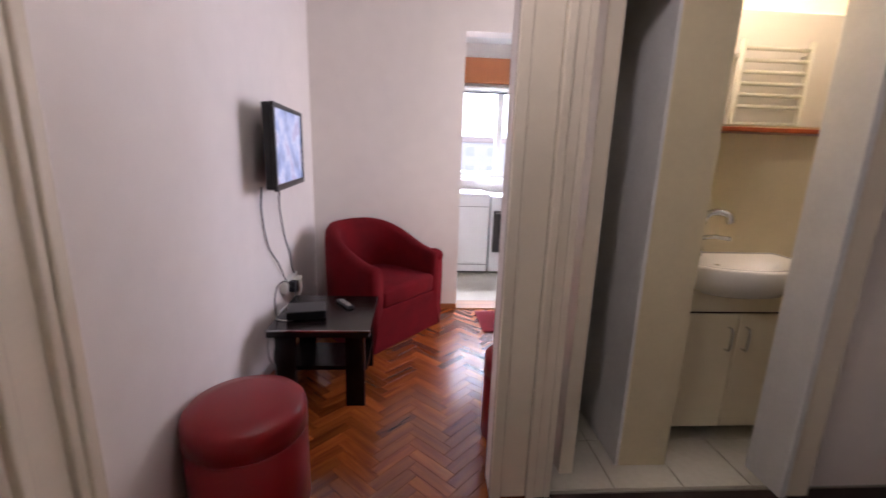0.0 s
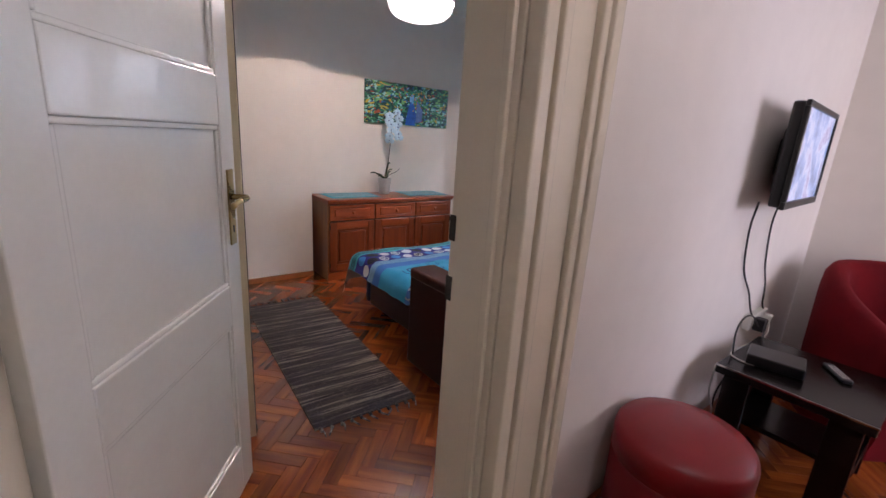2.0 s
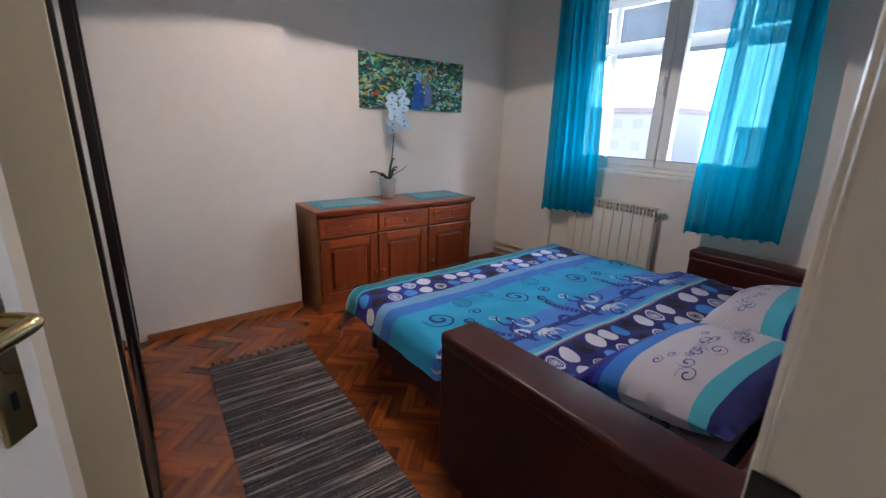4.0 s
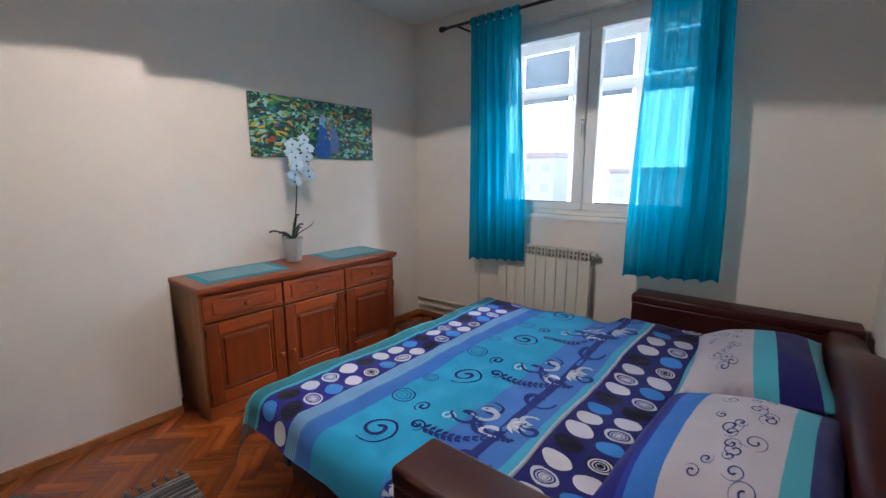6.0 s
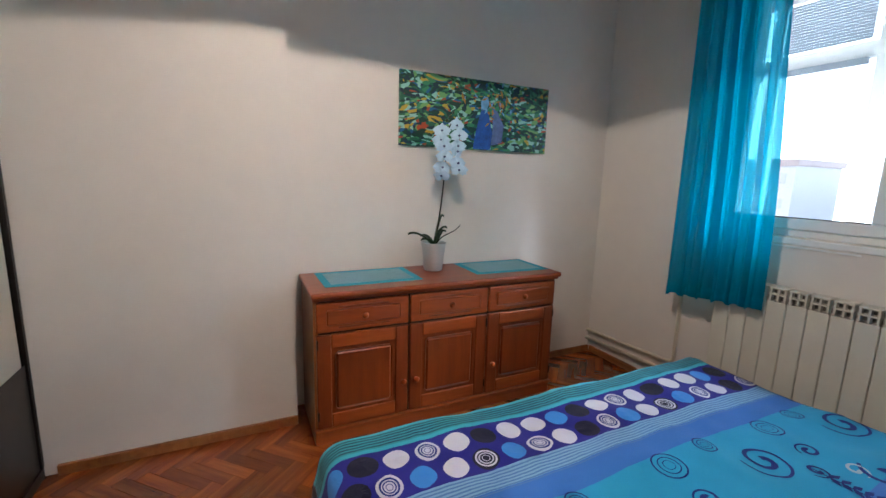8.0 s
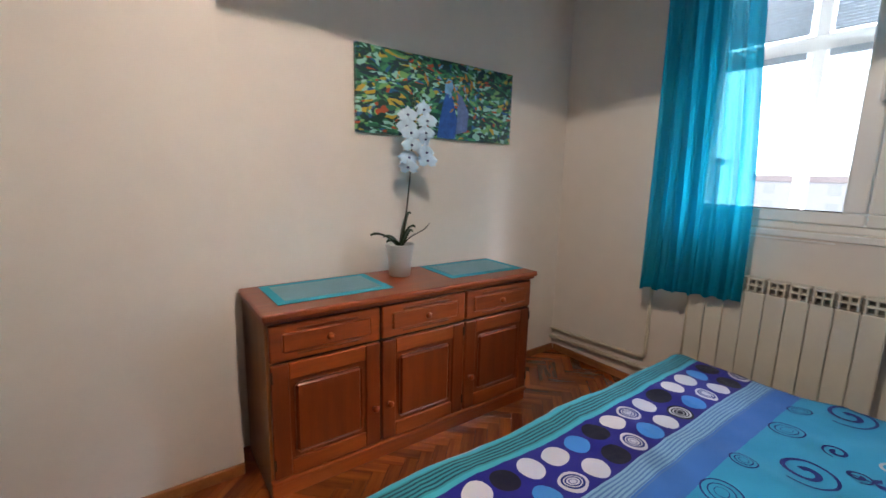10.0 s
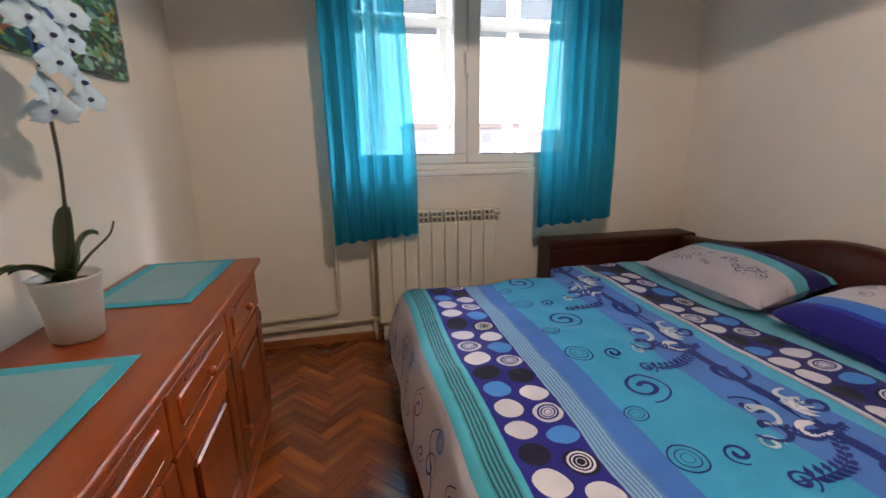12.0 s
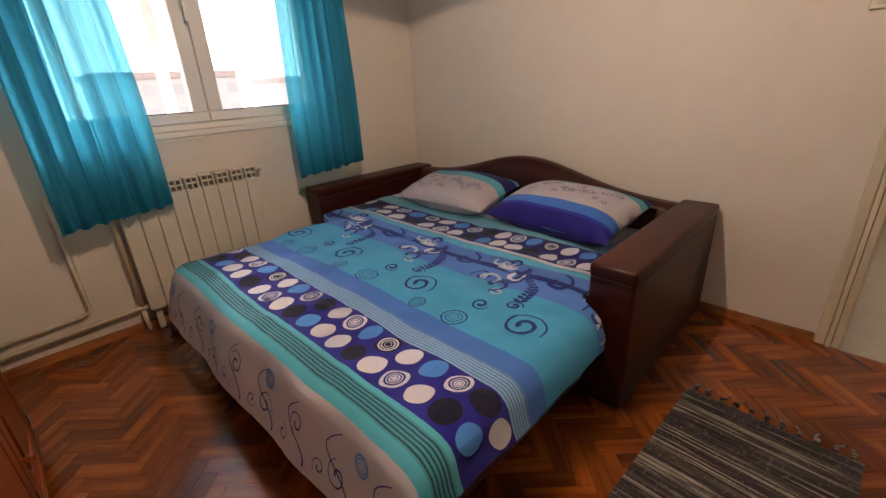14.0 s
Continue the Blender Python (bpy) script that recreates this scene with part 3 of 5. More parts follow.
def far_house(x, y, w, d, h, base, storeys, cols):
    th = thing("apartment_building", "distant apartment block with rows of windows, haze in its colours", "building", "far buildings", at=(x, y, base))
    # All three colours carry painted haze.
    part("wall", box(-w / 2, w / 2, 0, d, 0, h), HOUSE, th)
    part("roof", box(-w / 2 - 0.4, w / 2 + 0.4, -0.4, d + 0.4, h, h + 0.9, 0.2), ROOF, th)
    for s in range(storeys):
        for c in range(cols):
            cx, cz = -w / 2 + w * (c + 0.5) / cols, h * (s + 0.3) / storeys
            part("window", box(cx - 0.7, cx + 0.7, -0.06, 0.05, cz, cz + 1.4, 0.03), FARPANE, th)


far_house(-42, 66, 20, 12, 10, -6, 3, 6)
far_house(-14, 78, 26, 12, 7.5, -6, 3, 7)
far_house(16, 70, 18, 12, 9, -6, 3, 5)
far_house(44, 74, 22, 12, 8, -6, 3, 6)
structure("backdrop", box(-400, 400, 230, 231, -40, 140), glow_mat("pale overcast sky", (0.88, 0.95, 1.0, 1), 4.2), "pale bright overcast sky behind the roofs", "backdrop")

# ---- bedroom things ----


def dresser():
    th = thing("dresser", "honey pine sideboard with three drawers and three doors", "sideboard", at=(-3.88, 1.222, 0))
    D, W, Ht = 0.40, 1.362, 0.748
    part("top", box(0, D + 0.024, -0.012, W + 0.012, Ht - 0.028, Ht, 0.009, 3), PINE, th)
    part("top_moulding", box(0.003, D + 0.008, -0.005, W + 0.005, Ht - 0.042, Ht - 0.028, 0.004), PINE, th)
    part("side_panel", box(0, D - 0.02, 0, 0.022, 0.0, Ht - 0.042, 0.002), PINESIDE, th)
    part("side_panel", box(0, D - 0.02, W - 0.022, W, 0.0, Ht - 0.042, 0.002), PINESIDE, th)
    part("back_panel", box(0.004, 0.012, 0.022, W - 0.022, 0.04, Ht - 0.042), PINESIDE, th)
    part("plinth", box(D - 0.035, D - 0.012, 0.0, W, 0.0, 0.07, 0.003), PINE, th)
    part("bottom_moulding", box(D - 0.03, D + 0.004, -0.002, W + 0.002, 0.062, 0.082, 0.006), PINE, th)
    # Wenge colour here paints the shade seen in gaps between the pine fronts.
    part("carcase", box(0.015, D - 0.021, 0.022, W - 0.022, 0.07, Ht - 0.042), WARDARK, th)
    n, gap = 3, 0.010
    cw = (W - 0.02 - gap * 2) / n
    for i in range(n):
        a = 0.010 + i * (cw + gap)
        b = a + cw
        dr = part("drawer", box(D - 0.021, D, a, b, 0.556, 0.696, 0.007, 3), PINE, th)
        part("drawer_field", box(D - 0.002, D + 0.007, a + 0.045, b - 0.045, 0.588, 0.664, 0.0065, 1), PINE, dr)
        for z in (0.578, 0.674):
            # Raised strips in the darker pine paint the shade of a groove.
            part("dark_groove_strip", box(D - 0.001, D + 0.004, a + 0.10, b - 0.10, z - 0.004, z + 0.004, 0.002), PINEV, dr)
        knob = [(0, 0), (0.008, 0), (0.007, 0.008), (0.013, 0.014), (0.015, 0.020), (0.011, 0.027), (0, 0.029)]
        lay = Matrix.Rotation(radians(90), 4, "Y")
        part("knob", lathe(knob, 16, axis=Matrix.Translation((D + 0.001, (a + b) / 2, 0.626)) @ lay), PINE, dr, "turned pine knob", True)
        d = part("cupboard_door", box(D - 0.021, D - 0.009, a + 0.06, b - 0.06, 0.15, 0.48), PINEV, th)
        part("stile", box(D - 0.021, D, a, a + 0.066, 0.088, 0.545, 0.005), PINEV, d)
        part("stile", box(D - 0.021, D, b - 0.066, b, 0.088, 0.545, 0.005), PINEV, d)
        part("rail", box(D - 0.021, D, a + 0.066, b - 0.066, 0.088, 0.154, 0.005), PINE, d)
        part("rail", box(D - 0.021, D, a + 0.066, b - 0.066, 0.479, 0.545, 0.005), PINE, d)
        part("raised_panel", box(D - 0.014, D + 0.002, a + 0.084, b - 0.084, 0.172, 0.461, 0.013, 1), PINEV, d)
        ky = (b - 0.030) if i == 0 else (a + 0.030)
        part("knob", lathe(knob, 16, axis=Matrix.Translation((D + 0.001, ky, 0.26)) @ lay), PINE, d, "turned pine knob", True)
        hy = a + 0.004 if i == 0 else b - 0.004
        for z in (0.13, 0.48):
            part("hinge", box(D - 0.004, D + 0.003, hy - 0.004, hy + 0.004, z, z + 0.045, 0.001), DARKIRON, d)
    return th


dresser()


def place_mat(y0, y1, turn):
    cx, cy, z = -3.70, (y0 + y1) / 2, 0.749
    th = thing("place_mat", "turquoise bordered woven place mat on the sideboard", "place mat", "place mats on the sideboard", at=(cx, cy, z), rz=turn)
    w, l = 0.30, y1 - y0
    part("border", box(-w / 2, w / 2, -l / 2, l / 2, 0, 0.0025, 0.001, 1), MATBLUE, th)
    bm = bmesh.new()
    k = 0.036
    n = 90
    for i in range(n):
        y = -l / 2 + k + (l - 2 * k) * i / n
        box(-w / 2 + k, w / 2 - k, y, y + (l - 2 * k) / n * 0.7, 0.0022, 0.0042, bm=bm)
    part("woven_field", bm, MATPALE, th, "pale woven reed field")["kind"] = "stuff"


place_mat(1.285, 1.775, 0.5)
place_mat(2.10, 2.575, -1.5)


def orchid():
    th = thing("potted_orchid", "pale blue flowering orchid in a silver pot", "plant", at=(-3.742, 1.915, 0.749))
    th.scale = (1.12, 1.12, 0.99)
    pot = part("pot", lathe([(0, 0), (0.040, 0), (0.046, 0.004), (0.052, 0.08), (0.061, 0.152), (0.0635, 0.158), (0.060, 0.160), (0.057, 0.154), (0.052, 0.12), (0, 0.118)], 40), SILVERPOT, th, "silver conical pot", True)
    part("mulch", lathe([(0, 0.140), (0.03, 0.142), (0.0555, 0.138), (0.05, 0.12)], 20), SOIL, th)
    stem = bend([(0, 0, 0.134), (0.012, 0.015, 0.25), (0.02, 0.03, 0.42), (0.014, 0.046, 0.60), (0.02, 0.052, 0.76), (0.05, 0.05, 0.80)], 8)
    part("stem", tube(stem, 0.0042, 8, taper=0.0026), STEM, th, "", True)
    rnd = random.Random(4)
    for ang, ln, lift in ((95, 0.07, 0.10), (258, 0.13, 0.09), (285, 0.08, 0.06), (40, 0.07, 0.13), (80, 0.05, 0.19), (215, 0.08, 0.07)):
        def leaf(u, v, ln=ln, lift=lift):
            w = 0.024 * math.sin(math.pi * min(1, 0.12 + 0.88 * u) ** 0.8) * (1 - 0.2 * u)
            return (ln * u, v * w, 0.134 + lift * math.sin(u * 1.7) - 0.02 * u * u + abs(v) * 0.008)
        bm = sheet(leaf, span(0, 1, 10), span(-1, 1, 5), uv=False)
        r = bmesh.ops.extrude_face_region(bm, geom=bm.faces[:])
        bmesh.ops.translate(bm, vec=(0, 0, -0.003), verts=[g for g in r["geom"] if isinstance(g, bmesh.types.BMVert)])
        bmesh.ops.rotate(bm, cent=(0, 0, 0), matrix=Matrix.Rotation(radians(ang), 3, "Z"), verts=bm.verts)
        part("leaf", bm, LEAFG, th, "", True)
    shoot = bend([(0, 0, 0.134), (0.03, 0.03, 0.19), (0.05, 0.09, 0.23), (0.05, 0.12, 0.26)], 6)
    part("side_shoot", tube(shoot, 0.004, 6, taper=0.002), STEM, th)

    def flower(p, yaw, tilt, s):
        bm = bmesh.new()
        for k, (a, ln, wd) in enumerate(((90, 1.0, 0.36), (210, 0.95, 0.34), (330, 0.95, 0.34), (5, 0.98, 0.62), (175, 0.98, 0.62))):
            def petal(u, v, ln=ln, wd=wd):
                w = wd * math.sin(math.pi * min(1.0, 0.06 + 0.94 * u) ** 0.72)
                return (u * ln * s, v * w * s, (0.10 * math.sin(u * 3) - 0.10 * v * v + (0.03 if wd > 0.5 else 0.0)) * s)
            b2 = sheet(petal, span(0, 1, 7), span(-1, 1, 5), uv=False)
            bmesh.ops.rotate(b2, cent=(0, 0, 0), matrix=Matrix.Rotation(radians(a), 3, "Z"), verts=b2.verts)
            me = bpy.data.meshes.new("petal")
            b2.to_mesh(me)
            b2.free()
            bm.from_mesh(me)
            bpy.data.meshes.remove(me)
        m = pose(*p, 0, 0, yaw) @ pose(0, 0, 0, 0, 90 - tilt, 0) @ pose(0, 0, 0, 0, 0, 90)
        bmesh.ops.transform(bm, matrix=m, verts=bm.verts)
        f = part("flower", bm, PETAL, th, "pale blue white blossom", True)
        b3 = lathe([(0, 0.02), (0.09, 0.05), (0.13, 0.14), (0.07, 0.26), (0, 0.29)], 10, axis=m @ Matrix.Diagonal((s, s, s, 1)))
        part("lip", b3, LIP, f, "dark violet centre", True)

    for i in range(12):
        t = i / 11
        z = 0.53 + 0.26 * t
        side = 1 if i % 2 else -1
        p = (0.035 + rnd.uniform(-0.005, 0.03), 0.052 + side * (0.034 + 0.012 * rnd.random()), z + rnd.uniform(-0.012, 0.012))
        flower(p, rnd.uniform(-50, 20) + side * 14, rnd.uniform(-12, 12), 0.044 + 0.007 * rnd.random())
    for k in range(3):
        bm = bmesh.new()
        bmesh.ops.create_uvsphere(bm, u_segments=10, v_segments=8, radius=0.009 - 0.0015 * k, matrix=Matrix.Translation((0.05 + 0.008 * k, 0.03 + 0.012 * k, 0.815 + 0.02 * k)))
        part("bud", bm, LEAFG, th, "", True)


orchid()


def painting():
    th = thing("painting", "oil painting of a blue bird in green foliage", "picture", at=(-3.898, 1.755, 1.430))
    part("canvas", box(0, 0.022, 0, 0.996, 0, 0.398, 0.003), CANVAS, th, "thick colourful oil dabs on canvas")
    body = worn("blue oil paint", "1F4FA0", 0.4, var=0.35, scale=30, grain=120, bump=0.6)
    head = worn("pale blue oil paint", "6E9CC8", 0.4, var=0.3, scale=40, bump=0.5)
    tail = worn("violet grey oil paint", "5A6A9C", 0.4, var=0.35, scale=30, grain=120, bump=0.6)
    warm = worn("orange oil paint", "B87A2C", 0.4, var=0.4, scale=30, bump=0.6)

    def blob(pts, mat, d, name):
        bm = bmesh.new()
        ring = [bm.verts.new((0.0225 + d, y, z)) for y, z in pts]
        low = [bm.verts.new((0.0195, y, z)) for y, z in pts]
        bm.faces.new(ring)
        for i in range(len(ring)):
            j = (i + 1) % len(ring)
            bm.faces.new((ring[i], low[i], low[j], ring[j]))
        part(name, bm, mat, th)
    blob([(0.46, 0.004), (0.58, 0.004), (0.59, 0.10), (0.565, 0.19), (0.545, 0.25), (0.52, 0.26), (0.50, 0.2), (0.475, 0.1)], body, 0.001, "painted_body")
    blob([(0.505, 0.235), (0.54, 0.23), (0.56, 0.27), (0.55, 0.305), (0.525, 0.31), (0.505, 0.28)], head, 0.002, "painted_head")
    blob([(0.585, 0.03), (0.66, 0.05), (0.67, 0.15), (0.62, 0.23), (0.585, 0.25), (0.592, 0.14)], tail, 0.0008, "painted_tail")
    rnd = random.Random(9)
    for _ in range(34):
        y, z, a, ln = 0.62 + rnd.gauss(0, 0.10), 0.28 + rnd.gauss(0, 0.055), rnd.uniform(0, math.pi), rnd.uniform(0.012, 0.024)
        z = min(0.385, max(0.02, z))
        c, s = math.cos(a), math.sin(a)
        blob([(y + ln * c, z + ln * s), (y - 0.3 * ln * s, z + 0.3 * ln * c), (y - ln * c, z - ln * s), (y + 0.3 * ln * s, z - 0.3 * ln * c)], warm if rnd.random() < 0.6 else head, 0.0015 + 0.001 * rnd.random(), "paint_dab")


painting()


def radiator():
    th = thing("radiator", "cream enamelled sectional radiator under the window", "radiator", at=(-2.95, 3.198, 0))
    for i in range(9):
        x = i * 0.0805
        body = box(x, x + 0.0782, 0.0, 0.012, 0.13, 0.735, 0.005, 2)
        box(x + 0.004, x + 0.070, 0.012, 0.07, 0.17, 0.70, 0.004, 1, bm=body)
        for z in (0.765, 0.795):
            box(x + 0.002, x + 0.072, 0.004, 0.078, z - 0.004, z + 0.004, 0.002, 1, bm=body)
        for a in (0.004, 0.034, 0.062):
            box(x + a, x + a + 0.008, 0.006, 0.076, 0.735, 0.80, bm=body)
        part("section", body, RADI, th)
    # Added grey sheet whose colour stands for the shade inside the grille holes.
    part("backing", box(0.0, 0.72, 0.03, 0.034, 0.738, 0.792), GROUT, th)
    part("valve", lathe([(0, 0), (0.016, 0), (0.018, 0.03), (0.012, 0.04), (0, 0.04)], 12, axis=Matrix.Translation((0.72, 0.04, 0.78)) @ Matrix.Rotation(radians(90), 4, "Y")), RADI, th)
    for x in (0.2, 0.55):
        part("bracket", box(x, x + 0.02, 0.07, 0.12, 0.55, 0.60), DARKIRON, th)
    part("foot", box(0.02, 0.05, 0.03, 0.05, 0.0, 0.14), RADI, th)
    part("foot", box(0.66, 0.69, 0.03, 0.05, 0.0, 0.14), RADI, th)
    pp = thing("heating_pipes", "cream painted heating pipes along the wall foot", "pipe")
    part("pipe", tube([(-3.885, 3.272, 0.165), (-3.23, 3.272, 0.195)] + bend([(-3.20, 3.272, 0.20), (-3.185, 3.272, 0.225), (-3.185, 3.272, 0.26)], 4) + [(-3.185, 3.272, 0.80)], 0.0105, 10), PIPE, pp, "", True)
    part("pipe", tube([(-3.885, 3.268, 0.105), (-2.97, 3.268, 0.140), (-2.94, 3.24, 0.145)], 0.0125, 10), PIPE, pp, "", True)
    part("pipe", tube([(-2.975, 3.265, 0.15), (-2.975, 3.265, 0.95)], 0.012, 10), PIPE, pp, "", True)
    part("pipe", tube([(-2.975, 3.265, 0.12), (-2.975, 3.265, 0.0)], 0.012, 10), PIPE, pp, "", True)


radiator()


def curtain(x0, x1, b0, b1, z0, folds, seed):
    """A curtain from x0..x1 at the rod to b0..b1 at its hem."""
    rnd = random.Random(seed)
    ph = [rnd.uniform(0, 6.28) for _ in range(4)]
    th = thing("curtain", "sheer turquoise tab-top curtain hanging from a rod", "curtain", "window curtains")
    top = 2.385

    def cloth_at(u, v):
        z = top + (z0 - top) * v
        e = smooth01(v * 1.15)
        x = (x0 + (x1 - x0) * u) * (1 - e) + (b0 + (b1 - b0) * u) * e
        a = (0.016 + 0.010 * v)
        w = math.sin(u * folds * 6.283 + ph[0] + 0.7 * math.sin(v * 2 + ph[1])) + 0.45 * math.sin(u * folds * 2.3 * 6.283 + ph[2] + v * 1.5)
        hem = 0.012 * math.sin(u * folds * 6.283 + ph[3]) * v + 0.03 * u * v
        return (x + 0.008 * math.cos(u * folds * 6.283 + ph[0]), 3.125 + a * w - 0.02 * v * math.sin(3 * u + ph[2]), z + hem)
    part("cloth", sheet(cloth_at, span(0, 1, 110), span(0, 1, 40)), VOILE, th, "", True)
    part("hem", sheet(lambda u, v: Vector(cloth_at(u, 0.965 + 0.035 * v)) + Vector((0, -0.0025, 0)), span(0, 1, 110), [0, 1]), VOILE, th, "doubled hem", True)
    for k in range(6):
        x = x0 + 0.03 + (x1 - x0 - 0.06) * k / 5
        loop = [(x, 3.125 + 0.018 * math.sin(a), 2.415 + 0.030 * math.cos(a)) for a in span(-2.75, 2.75, 18)]
        bm = bmesh.new()
        g = [(bm.verts.new((p[0] - 0.024, p[1], p[2])), bm.verts.new((p[0] + 0.024, p[1], p[2]))) for p in loop]
        for q, s in zip(g, g[1:]):
            bm.faces.new((q[0], q[1], s[1], s[0]))
        part("tab", bm, VOILE, th, "", True)


curtain(-3.19, -2.78, -3.18, -2.71, 0.655, 6, 3)
curtain(-1.95, -1.55, -1.99, -1.49, 0.70, 6, 8)
rod = thing("curtain_rod", "dark curtain rod with turned end knobs", "curtain rod")
part("rod", tube([(-3.42, 3.125, 2.42), (-1.25, 3.125, 2.42)], 0.011, 12), DARKIRON, rod, "", True)
for x, s in ((-3.42, -1), (-1.25, 1)):
    part("finial", lathe([(0, 0), (0.014, 0), (0.018, 0.012), (0.012, 0.02), (0.022, 0.035), (0.022, 0.05), (0.012, 0.065), (0, 0.068)], 16, axis=Matrix.Translation((x, 3.125, 2.42)) @ Matrix.Rotation(radians(90 * s), 4, "Y")), DARKIRON, rod, "", True)
for x in (-3.32, -1.36):
    part("bracket", tube([(x, 3.30, 2.42), (x, 3.125, 2.418)], 0.008, 8), DARKIRON, rod)

# ---- sofa bed ----


def sofa_bed():
    th = thing("sofa_bed", "oxblood leatherette sofa bed folded out", "bed")
    for y0, y1 in ((1.065, 1.235), (3.085, 3.255)):
        a = part("arm", box(-1.915, -0.885, y0 + 0.003, y1 - 0.003, 0.02, 0.553, 0.010), LEATHER, th)
        part("arm_cap", box(-1.92, -0.885, y0, y1, 0.545, 0.602, 0.016, 4), LEATHER, a, "padded arm top", True)
        part("piping", tube([(-1.917, y0 + 0.012, 0.549), (-1.917, y1 - 0.012, 0.549)], 0.004, 8), LEATHER, a)

    def hump(y):
        t = (y - 2.15) / 0.62
        return 0.585 + 0.165 * math.exp(-t * t * 1.6)
    bm = bmesh.new()
    ys = span(1.235, 3.085, 40)
    g = []
    for y in ys:
        h = hump(y)
        g.append([bm.verts.new(p) for p in ((-1.02, y, 0.28), (-1.045, y, h - 0.12), (-1.035, y, h - 0.03), (-1.005, y, h), (-0.93, y, h), (-0.89, y, h - 0.03), (-0.885, y, 0.1))])
    for q, s in zip(g, g[1:]):
        for k in range(len(q) - 1):
            bm.faces.new((q[k], s[k], s[k + 1], q[k + 1]))
    bm.faces.new(g[0]), bm.faces.new(g[-1])
    part("backrest", bm, LEATHER, th, "curved dark backrest", True)
    part("base", box(-2.72, -1.0, 1.24, 3.08, 0.06, 0.24, 0.01), LEATHER, th)
    part("foot_panel", box(-2.845, -2.80, 1.27, 2.88, 0.04, 0.40, 0.01), MATTRESS, th, "dark blue cloth foot panel")
    part("mattress", box(-2.83, -1.03, 1.245, 2.90, 0.22, 0.415, 0.04, 4), MATTRESS, th, "", True)
    for x in (-2.62, -2.0):
        for y in (1.30, 2.85):
            part("leg", box(x, x + 0.05, y, y + 0.05, 0, 0.065, 0.005), DARKWOOD, th)


sofa_bed()

HEAD, FOOT = -1.10, -2.80
BANDS = [(0.0, "C9C6D2"), (0.25, "4FAED0"), (0.29, "6FC0D4"), (0.40, "1C1C6E"), (0.655, "4DB0D6"), (0.70, "4C7FD0"), (0.935, "32A2D2"), (1.27, "3F78CC"), (1.35, "8AB8DC"), (1.425, "221F8A"), (1.625, "48B4CC"), (1.65, "3C98A6"), (1.715, "45B6CE"), (1.748, "C6C0CC")]
SHEETPRINT = stripes("printed cotton duvet", 0, 0.0, 2.2, BANDS, [(1.35, 1.425, 0.011, "5C86BE"), (1.65, 1.715, 0.0125, "1E4E62")])


def duvet_at(u, v):
    """u: metres from the head end along the bed; v: metres from the south edge across it."""
    L = HEAD - FOOT
    wide = 1.66
    r = 0.075
    if u < L:
        x, z = HEAD - u, 0.455
    else:
        a = min((u - L) / r, 1.25)
        x, z = FOOT - r * math.sin(a), 0.455 - r * (1 - math.cos(a))
        rest = max(0.0, (u - L) - 1.25 * r)
        x, z = x - rest * 0.32, z - rest * 0.95
    tuck = smooth01((x + 1.99) / 0.06)
    y = 1.20 + v
    drop = 0.0
    if v < 0:
        a = min(-v / 0.07, 1.3)
        y = 1.20 - (0.07 * math.sin(a) + 0.25 * max(0.0, -v - 0.091)) * (1 - tuck)
        drop = 0.07 * (1 - math.cos(a)) + 0.95 * max(0.0, -v - 0.091)
    elif v > wide:
        y = 1.20 + wide + (v - wide) * (0.35 - 0.25 * tuck)
        drop = (v - wide) * 0.93
    y += (0.045 * tuck * (1 - min(1, max(0, v) / 0.6))) + (0.17 * tuck * smooth01((v - 0.9) / 0.76))
    z -= drop * (1 - 0.85 * tuck)
    q = Vector((x * 3.1, y * 2.6, 0.3))
    z += 0.016 * noise.noise(q) + 0.007 * noise.noise(q * 2.9) + 0.004 * (1 - abs(noise.noise(Vector((x * 5 + y * 3, y * 6 - x * 2, 4.0))))) ** 6
    y += 0.010 * noise.noise(Vector((x * 3, y * 3, 9.0)))
    x += 0.012 * noise.noise(Vector((x * 2.5, y * 2.5, 5.0)))
    y += 0.012 * noise.noise(Vector((x * 4, z * 9, 2.1))) * min(1.0, drop * 10)
    x += 0.011 * noise.noise(Vector((y * 4, z * 5, 7.1))) * (1.0 if u > L + 0.06 else 0.0)
    head_fold = 0.03 * math.exp(-((u - 0.64) / 0.03) ** 2)
    return Vector((x, y, max(0.05, z + head_fold * 0.3)))


